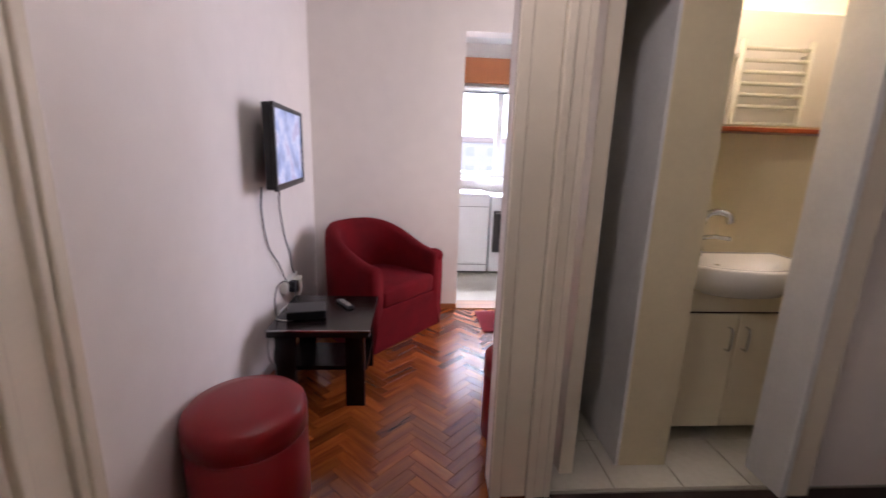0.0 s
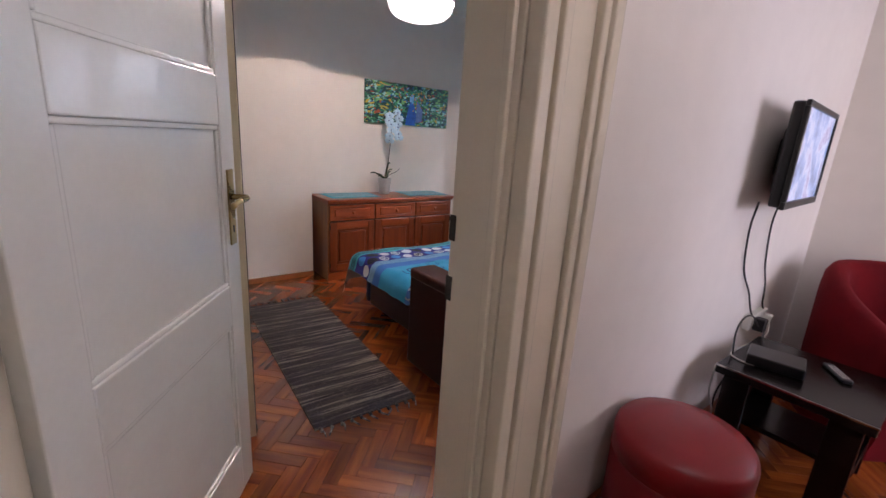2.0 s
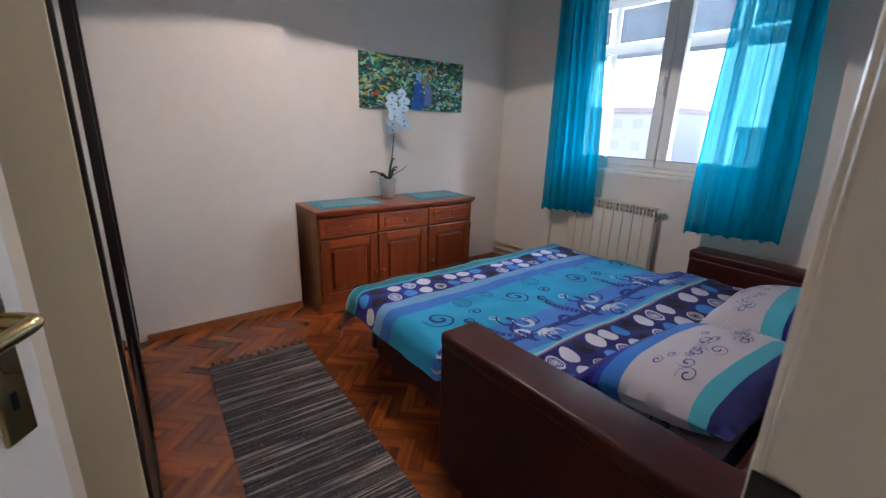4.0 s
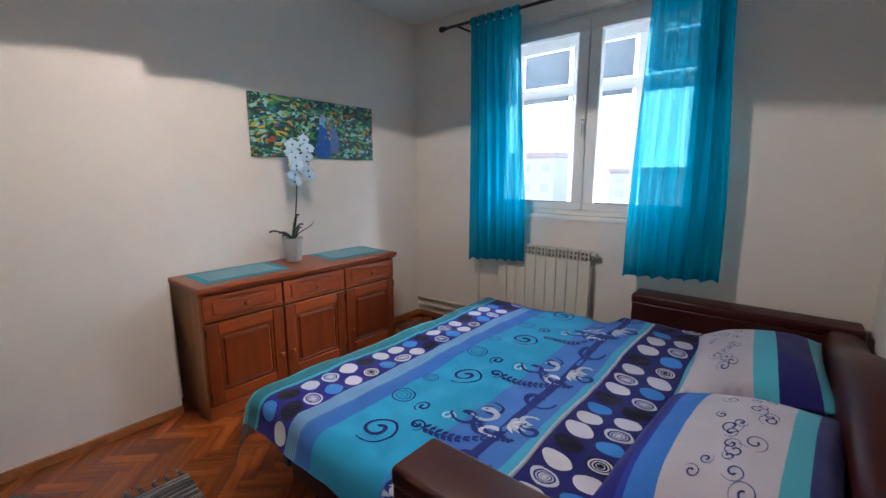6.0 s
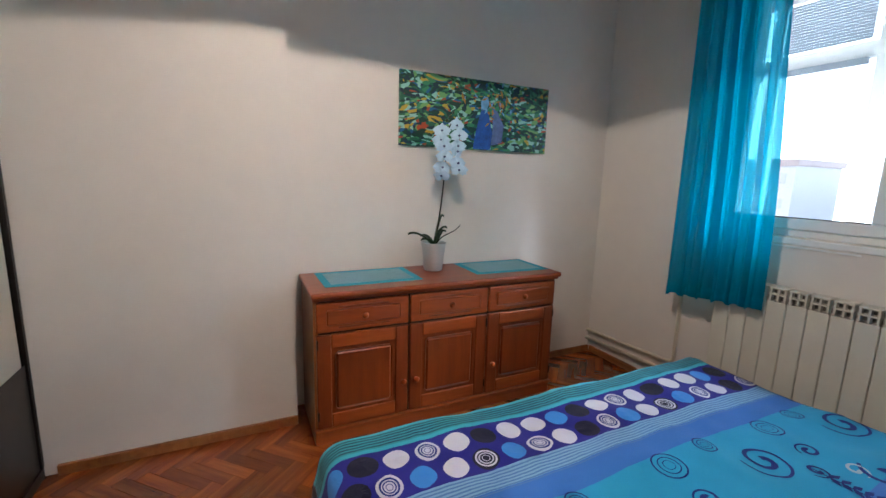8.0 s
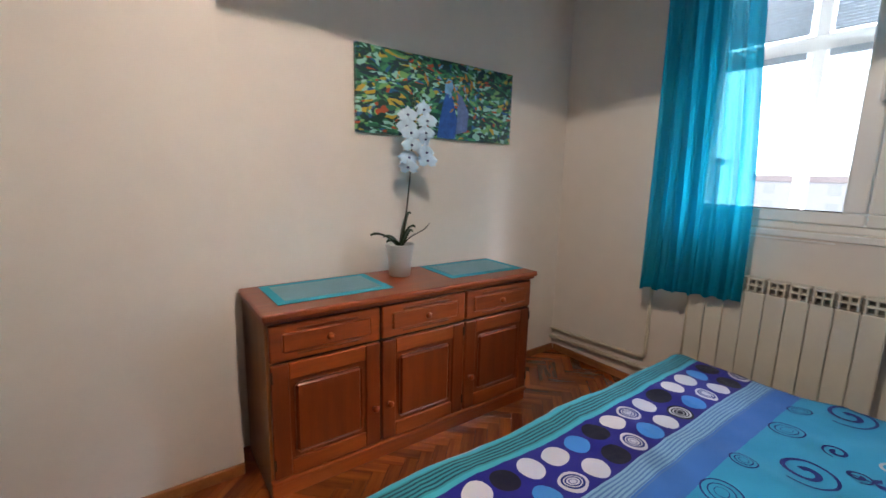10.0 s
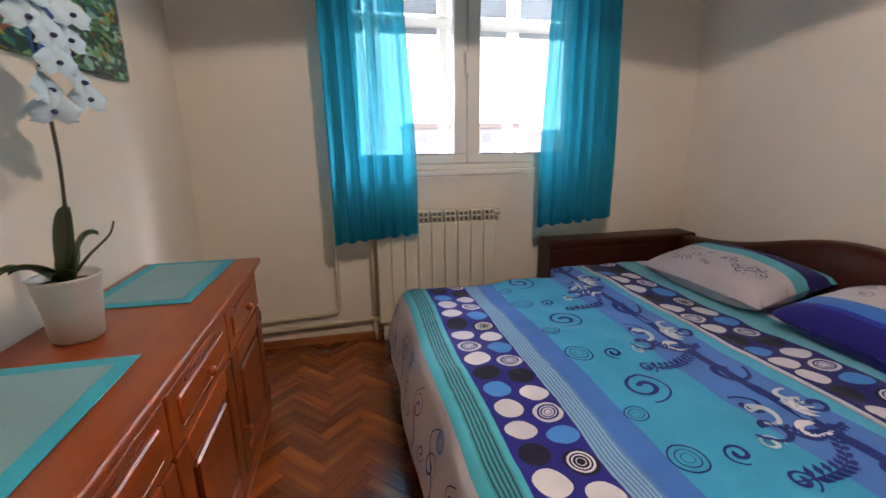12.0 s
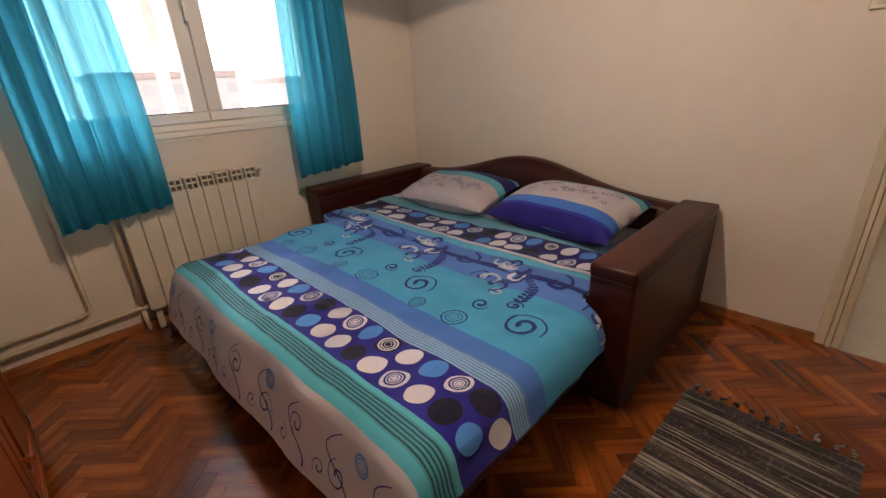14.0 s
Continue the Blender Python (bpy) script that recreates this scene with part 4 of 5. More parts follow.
def duvet():
    th = thing("duvet", "turquoise and navy printed duvet spread over the bed", "bedding")
    us = span(0, 1.70, 86) + span(1.712, 1.78, 7) + span(1.80, 2.0, 11)
    vs = span(-0.17, 0, 10) + span(0.02, 1.64, 66) + span(1.66, 1.83, 10)
    bm = sheet(duvet_at, us, vs)
    part("cover", bm, SHEETPRINT, th, "", True)

    def on(u, v, lift):
        p = duvet_at(u, v)
        n = (duvet_at(u + 0.01, v) - p).cross(duvet_at(u, v + 0.01) - p)
        n = n.normalized() if n.length > 1e-9 else Vector((0, 0, 1))
        if n.z < -0.02 or (abs(n.z) < 0.02 and n.x > 0):
            n = -n
        return p + n * lift

    def disc(bm, u, v, ru, rv, lift, mi, inner=0.0, seg=18, wob=0.0):
        rings = []
        for k in (inner, 0.5 * (inner + 1), 1.0):
            rings.append([bm.verts.new(on(u + ru * k * math.cos(a) * (1 + wob * math.sin(2 * a)), v + rv * k * math.sin(a), lift)) for a in [6.2832 * i / seg for i in range(seg)]]) if k > 0 else rings.append([bm.verts.new(on(u, v, lift))])
        for q, s in zip(rings, rings[1:]):
            for i in range(seg):
                j = (i + 1) % seg
                f = bm.faces.new((q[0], s[i], s[j]) if len(q) == 1 else (q[i], s[i], s[j], q[j]))
                f.material_index = mi

    def ribbon(bm, pts, w0, w1, mi, lift=0.0022):
        prev = None
        for i, p in enumerate(pts):
            a, b = pts[max(0, i - 1)], pts[min(len(pts) - 1, i + 1)]
            d = Vector((b[0] - a[0], b[1] - a[1]))
            d = d.normalized() if d.length > 1e-9 else Vector((1, 0))
            w = w0 + (w1 - w0) * i / (len(pts) - 1)
            cur = (bm.verts.new(on(p[0] - d.y * w, p[1] + d.x * w, lift)), bm.verts.new(on(p[0] + d.y * w, p[1] - d.x * w, lift)))
            if prev:
                f = bm.faces.new((prev[0], prev[1], cur[1], cur[0]))
                f.material_index = mi
            prev = cur

    rnd = random.Random(21)
    mats = [PRINTWHITE, PRINTBLUE, PRINTBLACK, PRINTNAVY, PRINTGREY]
    dots = bmesh.new()
    for u0, wid in ((1.525, 0.20), (0.528, 0.235)):
        pitch = 0.098
        rows = 2
        for k in range(21):
            for r in range(rows):
                u = u0 + wid * ((r + 0.5) / rows - 0.5)
                v = -0.12 + pitch * (k + (0.5 if r % 2 else 0.0))
                kind = ((0, 5, 2, 1, 0, 4, 1, 2) if r != 1 else (5, 0, 3, 1, 5, 0, 2, 3))[(k + 3 * r) % 8]
                ru, rv = 0.040 * (1 + 0.1 * rnd.random()), 0.037 * (1 + 0.2 * rnd.random())
                if wid > 0.22:
                    ru *= 1.15
                if kind in (0, 3):
                    disc(dots, u, v, ru, rv, 0.0012, 0, wob=0.1)
                elif kind == 1:
                    disc(dots, u, v, ru, rv, 0.0012, 1, wob=0.1)
                elif kind == 2:
                    disc(dots, u, v, ru, rv, 0.0012, 0, wob=0.1)
                    for q in (0.28, 0.52, 0.76):
                        disc(dots, u, v, ru * q, rv * q, 0.0024, 3, inner=0.80)
                elif kind == 4:
                    disc(dots, u, v, ru, rv, 0.0012, 2, wob=0.1)
                    if k % 2:
                        for q in (0.3, 0.55, 0.8):
                            disc(dots, u, v, ru * q, rv * q, 0.0024, 0, inner=0.82)
                else:
                    disc(dots, u, v, ru * 1.05, rv * 1.1, 0.0012, 2)
    part("dot_print", dots, mats, th, "white blue and black printed dots")["kind"] = "stuff"

    sc = bmesh.new()

    def spiral(u, v, r, turns, mi, w, flip=1, start=0.0):
        pts = []
        n = int(26 * turns)
        for i in range(n + 1):
            t = i / n
            a = start + flip * turns * 6.2832 * t
            rr = r * (0.16 + 0.84 * t)
            pts.append((u + rr * math.cos(a), v + rr * math.sin(a)))
        ribbon(sc, pts, w * 1.7, w * 0.5, mi)
        return pts[-1]

    def sprig(u, v, ang, ln, mi):
        c, s = math.cos(ang), math.sin(ang)
        spine = [(u + ln * t * c - 0.05 * math.sin(3 * t) * s, v + ln * t * s + 0.05 * math.sin(3 * t) * c) for t in span(0, 1, 14)]
        ribbon(sc, spine, 0.003, 0.0015, mi)
        for i in range(2, 14):
            p = spine[i]
            for sd in (-1, 1):
                a = ang + sd * 0.9
                l2 = 0.040 * (1 - 0.5 * i / 14)
                tip = (p[0] + l2 * math.cos(a), p[1] + l2 * math.sin(a))
                mid = ((p[0] + tip[0]) / 2, (p[1] + tip[1]) / 2)
                ribbon(sc, [p, mid], 0.001, 0.0095, mi)
                ribbon(sc, [mid, tip], 0.0095, 0.001, mi)

    for k, v in enumerate((0.10, 0.61, 1.12, 1.60)):
        spiral(1.13, v, 0.082, 1.7, 3, 0.0058, 1, 0.6)
        sprig(1.06, v + 0.10, 2.75, 0.30, 3)
        spiral(1.10, v + 0.20, 0.036, 1.4, 3, 0.0045, -1, 1.0)
        spiral(1.04, v + 0.10, 0.034, 1.4, 3, 0.0045, 1, 2.0)
        for q in (0.35, 0.65, 1.0):
            disc(sc, 1.225, v + 0.22, 0.05 * q, 0.048 * q, 0.002, 3, inner=0.90)
            disc(sc, 1.24, v + 0.40, 0.036 * q, 0.034 * q, 0.002, 3, inner=0.88)
        spiral(0.80, v + 0.03, 0.075, 0.9, 3, 0.010, -1, 2.4)
        spiral(0.94, v + 0.26, 0.06, 0.9, 3, 0.009, 1, 0.4)
        spiral(0.90, v - 0.15, 0.052, 1.0, 3, 0.007, -1, 1.2)
        # pale flower: crescents and drop-shaped petals
        fu, fv = 0.80, v - 0.21
        spiral(fu + 0.10, fv + 0.03, 0.06, 0.8, 4, 0.010, 1, 0.3)
        spiral(fu + 0.03, fv - 0.07, 0.05, 0.8, 0, 0.010, -1, 2.6)
        spiral(fu - 0.05, fv + 0.06, 0.045, 0.7, 4, 0.009, 1, 4.0)
        for j in range(6):
            a, ln = 1.9 + 0.42 * j, 0.075 - 0.006 * abs(j - 2)
            tip = (fu + ln * math.cos(a), fv + ln * math.sin(a))
            mid = ((0.4 * fu + 0.6 * tip[0]) + 0.008, 0.4 * fv + 0.6 * tip[1])
            ribbon(sc, [(fu, fv), mid], 0.0015, 0.009, 0 if j % 2 else 4)
            ribbon(sc, [mid, tip], 0.009, 0.001, 0 if j % 2 else 4)
    for v in (0.36, 0.87, 1.38):
        spiral(0.72, v + 0.05, 0.045, 1.1, 3, 0.007, 1, 0.2)
        spiral(0.99, v - 0.05, 0.032, 1.2, 4, 0.004, 1, 2.2)
        sprig(0.92, v + 0.02, 3.5, 0.18, 3)
    ribbon(sc, [(0.80, v) for v in span(-0.1, 1.76, 60)], 0.017, 0.017, 3, 0.0011)
    for k in range(9):
        v = 0.0 + 0.21 * k
        spiral(1.87 + 0.05 * (k % 2), v, 0.045, 1.3, 3, 0.0026, 1 if k % 2 else -1, k)
        spiral(1.94, v + 0.08, 0.03, 1.2, 3, 0.002, -1, k * 2.0)
        ribbon(sc, [(1.80 + 0.18 * t, v + 0.06 * math.sin(5 * t)) for t in span(0, 1, 12)], 0.0015, 0.004, 3)
        spiral(0.12 + 0.05 * (k % 2), v, 0.05, 1.3, 3, 0.0028, 1 if k % 2 else -1, k)
        ribbon(sc, [(0.05 + 0.16 * t, v + 0.09 + 0.05 * math.sin(5 * t)) for t in span(0, 1, 12)], 0.0015, 0.004, 3)
    for k in range(4):
        for q in (0.4, 0.7, 1.0):
            disc(sc, 1.83, 0.12 + 0.5 * k, 0.03 * q, 0.03 * q, 0.002, 1, inner=0.8)
    part("scroll_print", sc, mats, th, "navy and pale scrolled ornaments")["kind"] = "stuff"
    edge = [duvet_at(0.66, v) + Vector((0, 0, 0.004)) for v in span(0.02, 1.62, 50)]
    part("fold_seam", tube(edge, 0.007, 8), SHEETPRINT, th, "", True)


duvet()
PILLOWPRINT = stripes("printed cotton pillow", 1, 0.0, 1.0, [(0.0, "241F7E"), (0.13, "2638A0"), (0.17, "3B78D0"), (0.31, "C8C2CE"), (0.78, "55B0C8"), (0.88, "2A2F70")])
PILLOWPRINT2 = stripes("printed cotton pillow two", 1, 0.0, 1.0, [(0.0, "C6C0CC"), (0.50, "57B4CC"), (0.66, "24226E"), (0.9, "55B0C8")])


def pillow(name_label, at, rz, tilt, w, l, mat, scrolls, seed):
    th = thing("pillow", name_label, "pillow", "pillows on the bed", at=at, rz=rz)
    rnd = random.Random(seed)

    def skin(s, u, v):
        a, b = 2 * u - 1, 2 * v - 1
        e = max(0.0, (1 - abs(a) ** 2.6)) * max(0.0, (1 - abs(b) ** 2.6))
        pin = 1 - 0.07 * ((1 - a * a) * b * b + a * a * (1 - b * b))
        p = Vector((a * w / 2 * pin, b * l / 2 * pin, s * 0.105 * e ** 0.5 + 0.008 * noise.noise(Vector((a * 2.2, b * 2.2, seed + s)))))
        return Matrix.Rotation(radians(-tilt), 3, "Y") @ p
    bm = sheet(lambda u, v: skin(1, v, u), span(0, 1, 30), span(0, 1, 24))
    lay = bm.loops.layers.uv.verify()
    sheet(lambda u, v: skin(-1, v, u), span(0, 1, 30), span(0, 1, 24), bm=bm)
    bmesh.ops.remove_doubles(bm, verts=bm.verts, dist=0.0008)
    part("cover", bm, mat, th, "", True)
    sc = bmesh.new()
    for k in range(scrolls):
        cu, cv = (0.12 + 0.78 * (k + 0.5) / scrolls), (0.55 if mat is PILLOWPRINT else 0.27) + rnd.uniform(-0.13, 0.13)
        size, flip = rnd.uniform(0.025, 0.06), rnd.choice((-1, 1))
        prev = None
        for i in range(40):
            t = i / 39
            a, r = flip * 8.5 * t + k, size * (0.15 + 0.85 * t)
            q = [skin(1, cv + (r + d) * math.sin(a) * (l / w) * 0.7, cu + (r + d) * math.cos(a)) + Matrix.Rotation(radians(-tilt), 3, "Y") @ Vector((0, 0, 0.003)) for d in (-0.0045 * (1.2 - t), 0.0045 * (1.2 - t))]
            cur = (sc.verts.new(q[0]), sc.verts.new(q[1]))
            if prev:
                sc.faces.new((prev[0], prev[1], cur[1], cur[0]))
            prev = cur
    part("scroll_print", sc, PRINTNAVY, th, "navy scroll ornaments")["kind"] = "stuff"


pillow("blue and white printed pillow leaning on the backrest", (-1.27, 1.69, 0.560), -4, 10, 0.48, 0.74, PILLOWPRINT, 20, 2)
pillow("pale scroll printed pillow lying by the backrest", (-1.26, 2.47, 0.550), 3, 9, 0.46, 0.70, PILLOWPRINT2, 18, 5)


def rug():
    th = thing("rug", "dark grey striped rag rug with knotted fringe", "rug", at=(-2.39, 0.69, 0.002), rz=-2.5)
    L, W = 1.58, 0.53

    def top(u, v):
        return (u, v, 0.007 + 0.002 * noise.noise(Vector((u * 6, v * 6, 0))))
    bm = sheet(top, span(-L / 2, L / 2, 60), span(-W / 2, W / 2, 20))
    r = bmesh.ops.extrude_face_region(bm, geom=bm.faces[:])
    for g in r["geom"]:
        if isinstance(g, bmesh.types.BMVert):
            g.co.z = 0.0
    part("weave", bm, RUG, th)
    rnd = random.Random(3)
    for s in (-1, 1):
        for k in range(11):
            y = -W / 2 + W * (k + 0.5) / 11
            bm = tube(bend([(s * L / 2, y, 0.005), (s * (L / 2 + 0.03), y + rnd.uniform(-0.012, 0.012), 0.008), (s * (L / 2 + 0.065), y + rnd.uniform(-0.03, 0.03), 0.004)], 4), 0.0055, 6, taper=0.003)
            bmesh.ops.create_uvsphere(bm, u_segments=8, v_segments=6, radius=0.009, matrix=Matrix.Translation((s * (L / 2 + 0.022), y, 0.008)))
            part("tassel", bm, RUG, th, "", True)


rug()


def wardrobe():
    th = thing("wardrobe", "dark wardrobe with large mirror sliding doors", "wardrobe")
    x0, x1, y = -3.725, -1.74, 0.150
    part("body", box(x0, x1, -0.44, y, 0.0, 2.30, 0.003), LACQ, th, "pale cream carcase")
    part("gable", box(x1, x1 + 0.018, -0.44, y + 0.018, 0.0, 2.30, 0.002), LACQ, th)
    part("plinth", box(x0, x1, y, y + 0.028, 0.0, 0.045, 0.002), WARDARK, th)
    part("top_rail", box(x0, x1, y, y + 0.04, 2.24, 2.30, 0.002), WARDARK, th)
    xm = (x0 + x1) / 2
    for a, b, off in ((x0 + 0.004, xm + 0.02, 0.006), (xm - 0.02, x1 - 0.004, 0.0)):
        d = part("sliding_door", box(a + 0.02, b - 0.02, y + 0.002 + off, y + 0.018 + off, 0.05, 0.50), WARDARK, th, "lower dark door panel")
        part("mirror", box(a + 0.02, b - 0.02, y + 0.004 + off, y + 0.016 + off, 0.502, 2.235), MIRROR, d, "tall mirror panel")
        for q in (a, b - 0.022):
            part("grip_profile", box(q, q + 0.022, y + 0.002 + off, y + 0.026 + off, 0.05, 2.238, 0.003), DARKIRON, d)
    return th


wardrobe()


def pendant():
    th = thing("pendant_lamp", "lit opal glass pendant lamp with closed top", "lamp", at=(-2.45, 1.41, 0))
    R = 0.205
    part("shade", lathe([(R, 2.128), (R * 0.985, 2.105), (R * 0.92, 2.075), (R * 0.78, 2.048), (R * 0.5, 2.030), (0, 2.024)], 48), OPAL, th, "glowing opal glass bowl", True)
    part("cap", lathe([(R + 0.002, 2.126), (R + 0.001, 2.150), (R * 0.93, 2.19), (R * 0.72, 2.225), (R * 0.4, 2.25), (0.03, 2.262), (0.03, 2.30), (0, 2.30)], 48), worn("white metal cap", "D8D8D4", 0.4), th, "", True)
    part("cord", tube([(0, 0, 2.29), (0, 0, 2.57)], 0.004, 8), PLASTICW, th)
    part("ceiling_rose", lathe([(0, 2.545), (0.04, 2.55), (0.045, H), (0, H)], 20), PLASTICW, th, "", True)


pendant()
sw = thing("light_switch", "white square light switch beside the doorway", "switch")
part("plate", box(-0.862, -0.85, 0.655, 0.735, 1.395, 1.475, 0.004), PLASTICW, sw)
part("rocker", box(-0.866, -0.862, 0.672, 0.718, 1.412, 1.458, 0.002), PLASTICW, sw)

# ---- living room things ----


def television():
    th = thing("television", "small wall-mounted television showing a pale picture", "television", at=(-0.545, 2.285, 1.335), rz=4)
    part("casing", box(-0.055, -0.012, -0.345, 0.345, -0.205, 0.215, 0.010), BLACK, th)
    for q in ((-0.35, 0.35, 0.195, 0.218), (-0.35, 0.35, -0.212, -0.180), (-0.35, -0.325, -0.180, 0.195), (0.325, 0.35, -0.180, 0.195)):
        part("bezel", box(-0.014, 0.004, q[0], q[1], q[2], q[3], 0.004), BLACK, th)
    part("screen", box(-0.012, -0.004, -0.325, 0.325, -0.180, 0.195), SCREEN, th, "lit screen with pale blue picture")
    part("back_bulge", box(-0.085, -0.055, -0.22, 0.22, -0.16, 0.12, 0.012), BLACK, th)
    part("wall_bracket", box(-0.122, -0.085, -0.06, 0.06, -0.08, 0.08, 0.004), DARKIRON, th)


television()
for a, (y0, y1) in enumerate(((2.06, 2.42), (2.36, 2.60))):
    cb = thing("cable", "thin black cable hanging from the television", "cable", "television cables")
    part("wire", tube(bend([(-0.640, y0, 1.135), (-0.655, y0 + 0.02, 1.0), (-0.66, y0 + 0.10, 0.8), (-0.655, (y0 + y1) / 2 + 0.06, 0.66), (-0.65, y1 - 0.04, 0.55), (-0.64, y1, 0.50)], 8), 0.0045, 7), CABLE, cb, "", True)
sk = thing("power_strip", "white wall socket strip with black plug", "socket")
part("plate", box(-0.669, -0.630, 2.36, 2.62, 0.44, 0.52, 0.008), PLASTICW, sk)
for y in (2.41, 2.49, 2.57):
    part("socket", lathe([(0, 0), (0.026, 0), (0.026, 0.006), (0.021, 0.006), (0.020, 0.002), (0, 0.002)], 20, axis=Matrix.Translation((-0.630, y, 0.48)) @ Matrix.Rotation(radians(90), 4, "Y")), PLASTICW, sk)
part("plug", box(-0.628, -0.575, 2.385, 2.435, 0.445, 0.515, 0.008), BLACK, sk, "black adapter plug")
part("plug", box(-0.628, -0.590, 2.55, 2.59, 0.46, 0.50, 0.008), PLASTICW, sk)


def loose_cable(pts, mat, label, r=0.004):
    cb = thing("cable", label, "cable", "cables on the side table")
    part("wire", tube(bend(pts, 7), r, 7), mat, cb, "", True)


loose_cable([(-0.60, 2.41, 0.46), (-0.60, 2.25, 0.56), (-0.59, 2.08, 0.59), (-0.58, 1.98, 0.54), (-0.56, 1.94, 0.40), (-0.60, 1.98, 0.22), (-0.62, 2.06, 0.10)], CABLE, "looping black cable beside the side table")
loose_cable([(-0.58, 2.44, 0.50), (-0.55, 2.28, 0.55), (-0.52, 2.16, 0.50), (-0.47, 2.08, 0.458)], CABLE, "short black cable on the side table")
loose_cable([(-0.60, 2.56, 0.48), (-0.56, 2.38, 0.44), (-0.575, 2.00, 0.452), (-0.54, 1.92, 0.452), (-0.46, 1.93, 0.452), (-0.42, 2.02, 0.456)], CABLEW, "pale cable lying on the side table")
loose_cable([(-0.63, 2.0, 0.36), (-0.62, 1.95, 0.24), (-0.60, 1.99, 0.12), (-0.62, 2.05, 0.02), (-0.58, 2.15, 0.01)], CABLEW, "pale cable hanging to the floor")


def side_table():
    th = thing("side_table", "black brown side table with slab legs", "table")
    x0, x1, y0, y1 = -0.575, -0.06, 1.80, 2.33
    part("tabletop", box(x0, x1, y0, y1, 0.405, 0.448, 0.006), DARKWOOD, th)
    part("edge_strip", box(x0 - 0.002, x1 + 0.003, y0 - 0.003, y0, 0.44, 0.449, 0.001), STEEL, th, "thin bright chrome edge")
    for x in (x0 + 0.03, x1 - 0.13):
        for y in (y0 + 0.03, y1 - 0.07):
            part("leg", box(x, x + 0.10, y, y + 0.04, 0, 0.405, 0.004), DARKWOOD, th)
    part("shelf", box(x0 + 0.03, x1 - 0.03, y0 + 0.16, y1 - 0.07, 0.14, 0.165, 0.004), DARKWOOD, th)
    bx = thing("set_top_box", "small black receiver box on the side table", "receiver", at=(-0.42, 2.0, 0.448), rz=12)
    part("casing", box(-0.10, 0.10, -0.075, 0.075, 0.004, 0.05, 0.006), BLACK, bx)
    part("front", box(0.10, 0.103, -0.07, 0.07, 0.008, 0.046, 0.001), DARKPANE, bx)
    for y in (-0.06, 0.06):
        part("foot", box(-0.08, 0.08, y - 0.008, y + 0.008, 0, 0.004), BLACK, bx)
    rm = thing("remote_control", "black remote control on the side table", "remote control", at=(-0.24, 2.16, 0.448), rz=35)
    part("body", box(-0.02, 0.02, -0.08, 0.08, 0.0, 0.018, 0.006), BLACK, rm)
    bm = bmesh.new()
    for i in range(6):
        for j in range(3):
            box(-0.013 + 0.010 * j, -0.007 + 0.010 * j, -0.06 + 0.02 * i, -0.05 + 0.02 * i, 0.0175, 0.0195, bm=bm)
    part("buttons", bm, CABLEW, rm)


side_table()


def pouf(at, label, R=0.215):
    th = thing("pouf", label, "pouf", "red poufs", at=at)
    part("body", lathe([(0, 0), (R - 0.01, 0), (R - 0.004, 0.01), (R - 0.004, 0.315), (R - 0.014, 0.325), (0, 0.325)], 48), REDVINYL, th, "", True)
    part("lid", lathe([(R - 0.016, 0.322), (R - 0.003, 0.328), (R - 0.002, 0.395), (R - 0.006, 0.415), (R - 0.020, 0.432), (R * 0.6, 0.449), (0, 0.453)], 48), REDVINYL, th, "padded lid", True)
    part("piping", tube([((R - 0.004) * math.cos(a), (R - 0.004) * math.sin(a), 0.326) for a in span(0, 6.2832, 49)], 0.003, 6), REDVINYL, th, "", True)


pouf((-0.442, 1.205, 0), "round red leatherette pouf against the wall")
pouf((0.648, 1.60, 0), "small round red pouf behind the door frame", 0.148)


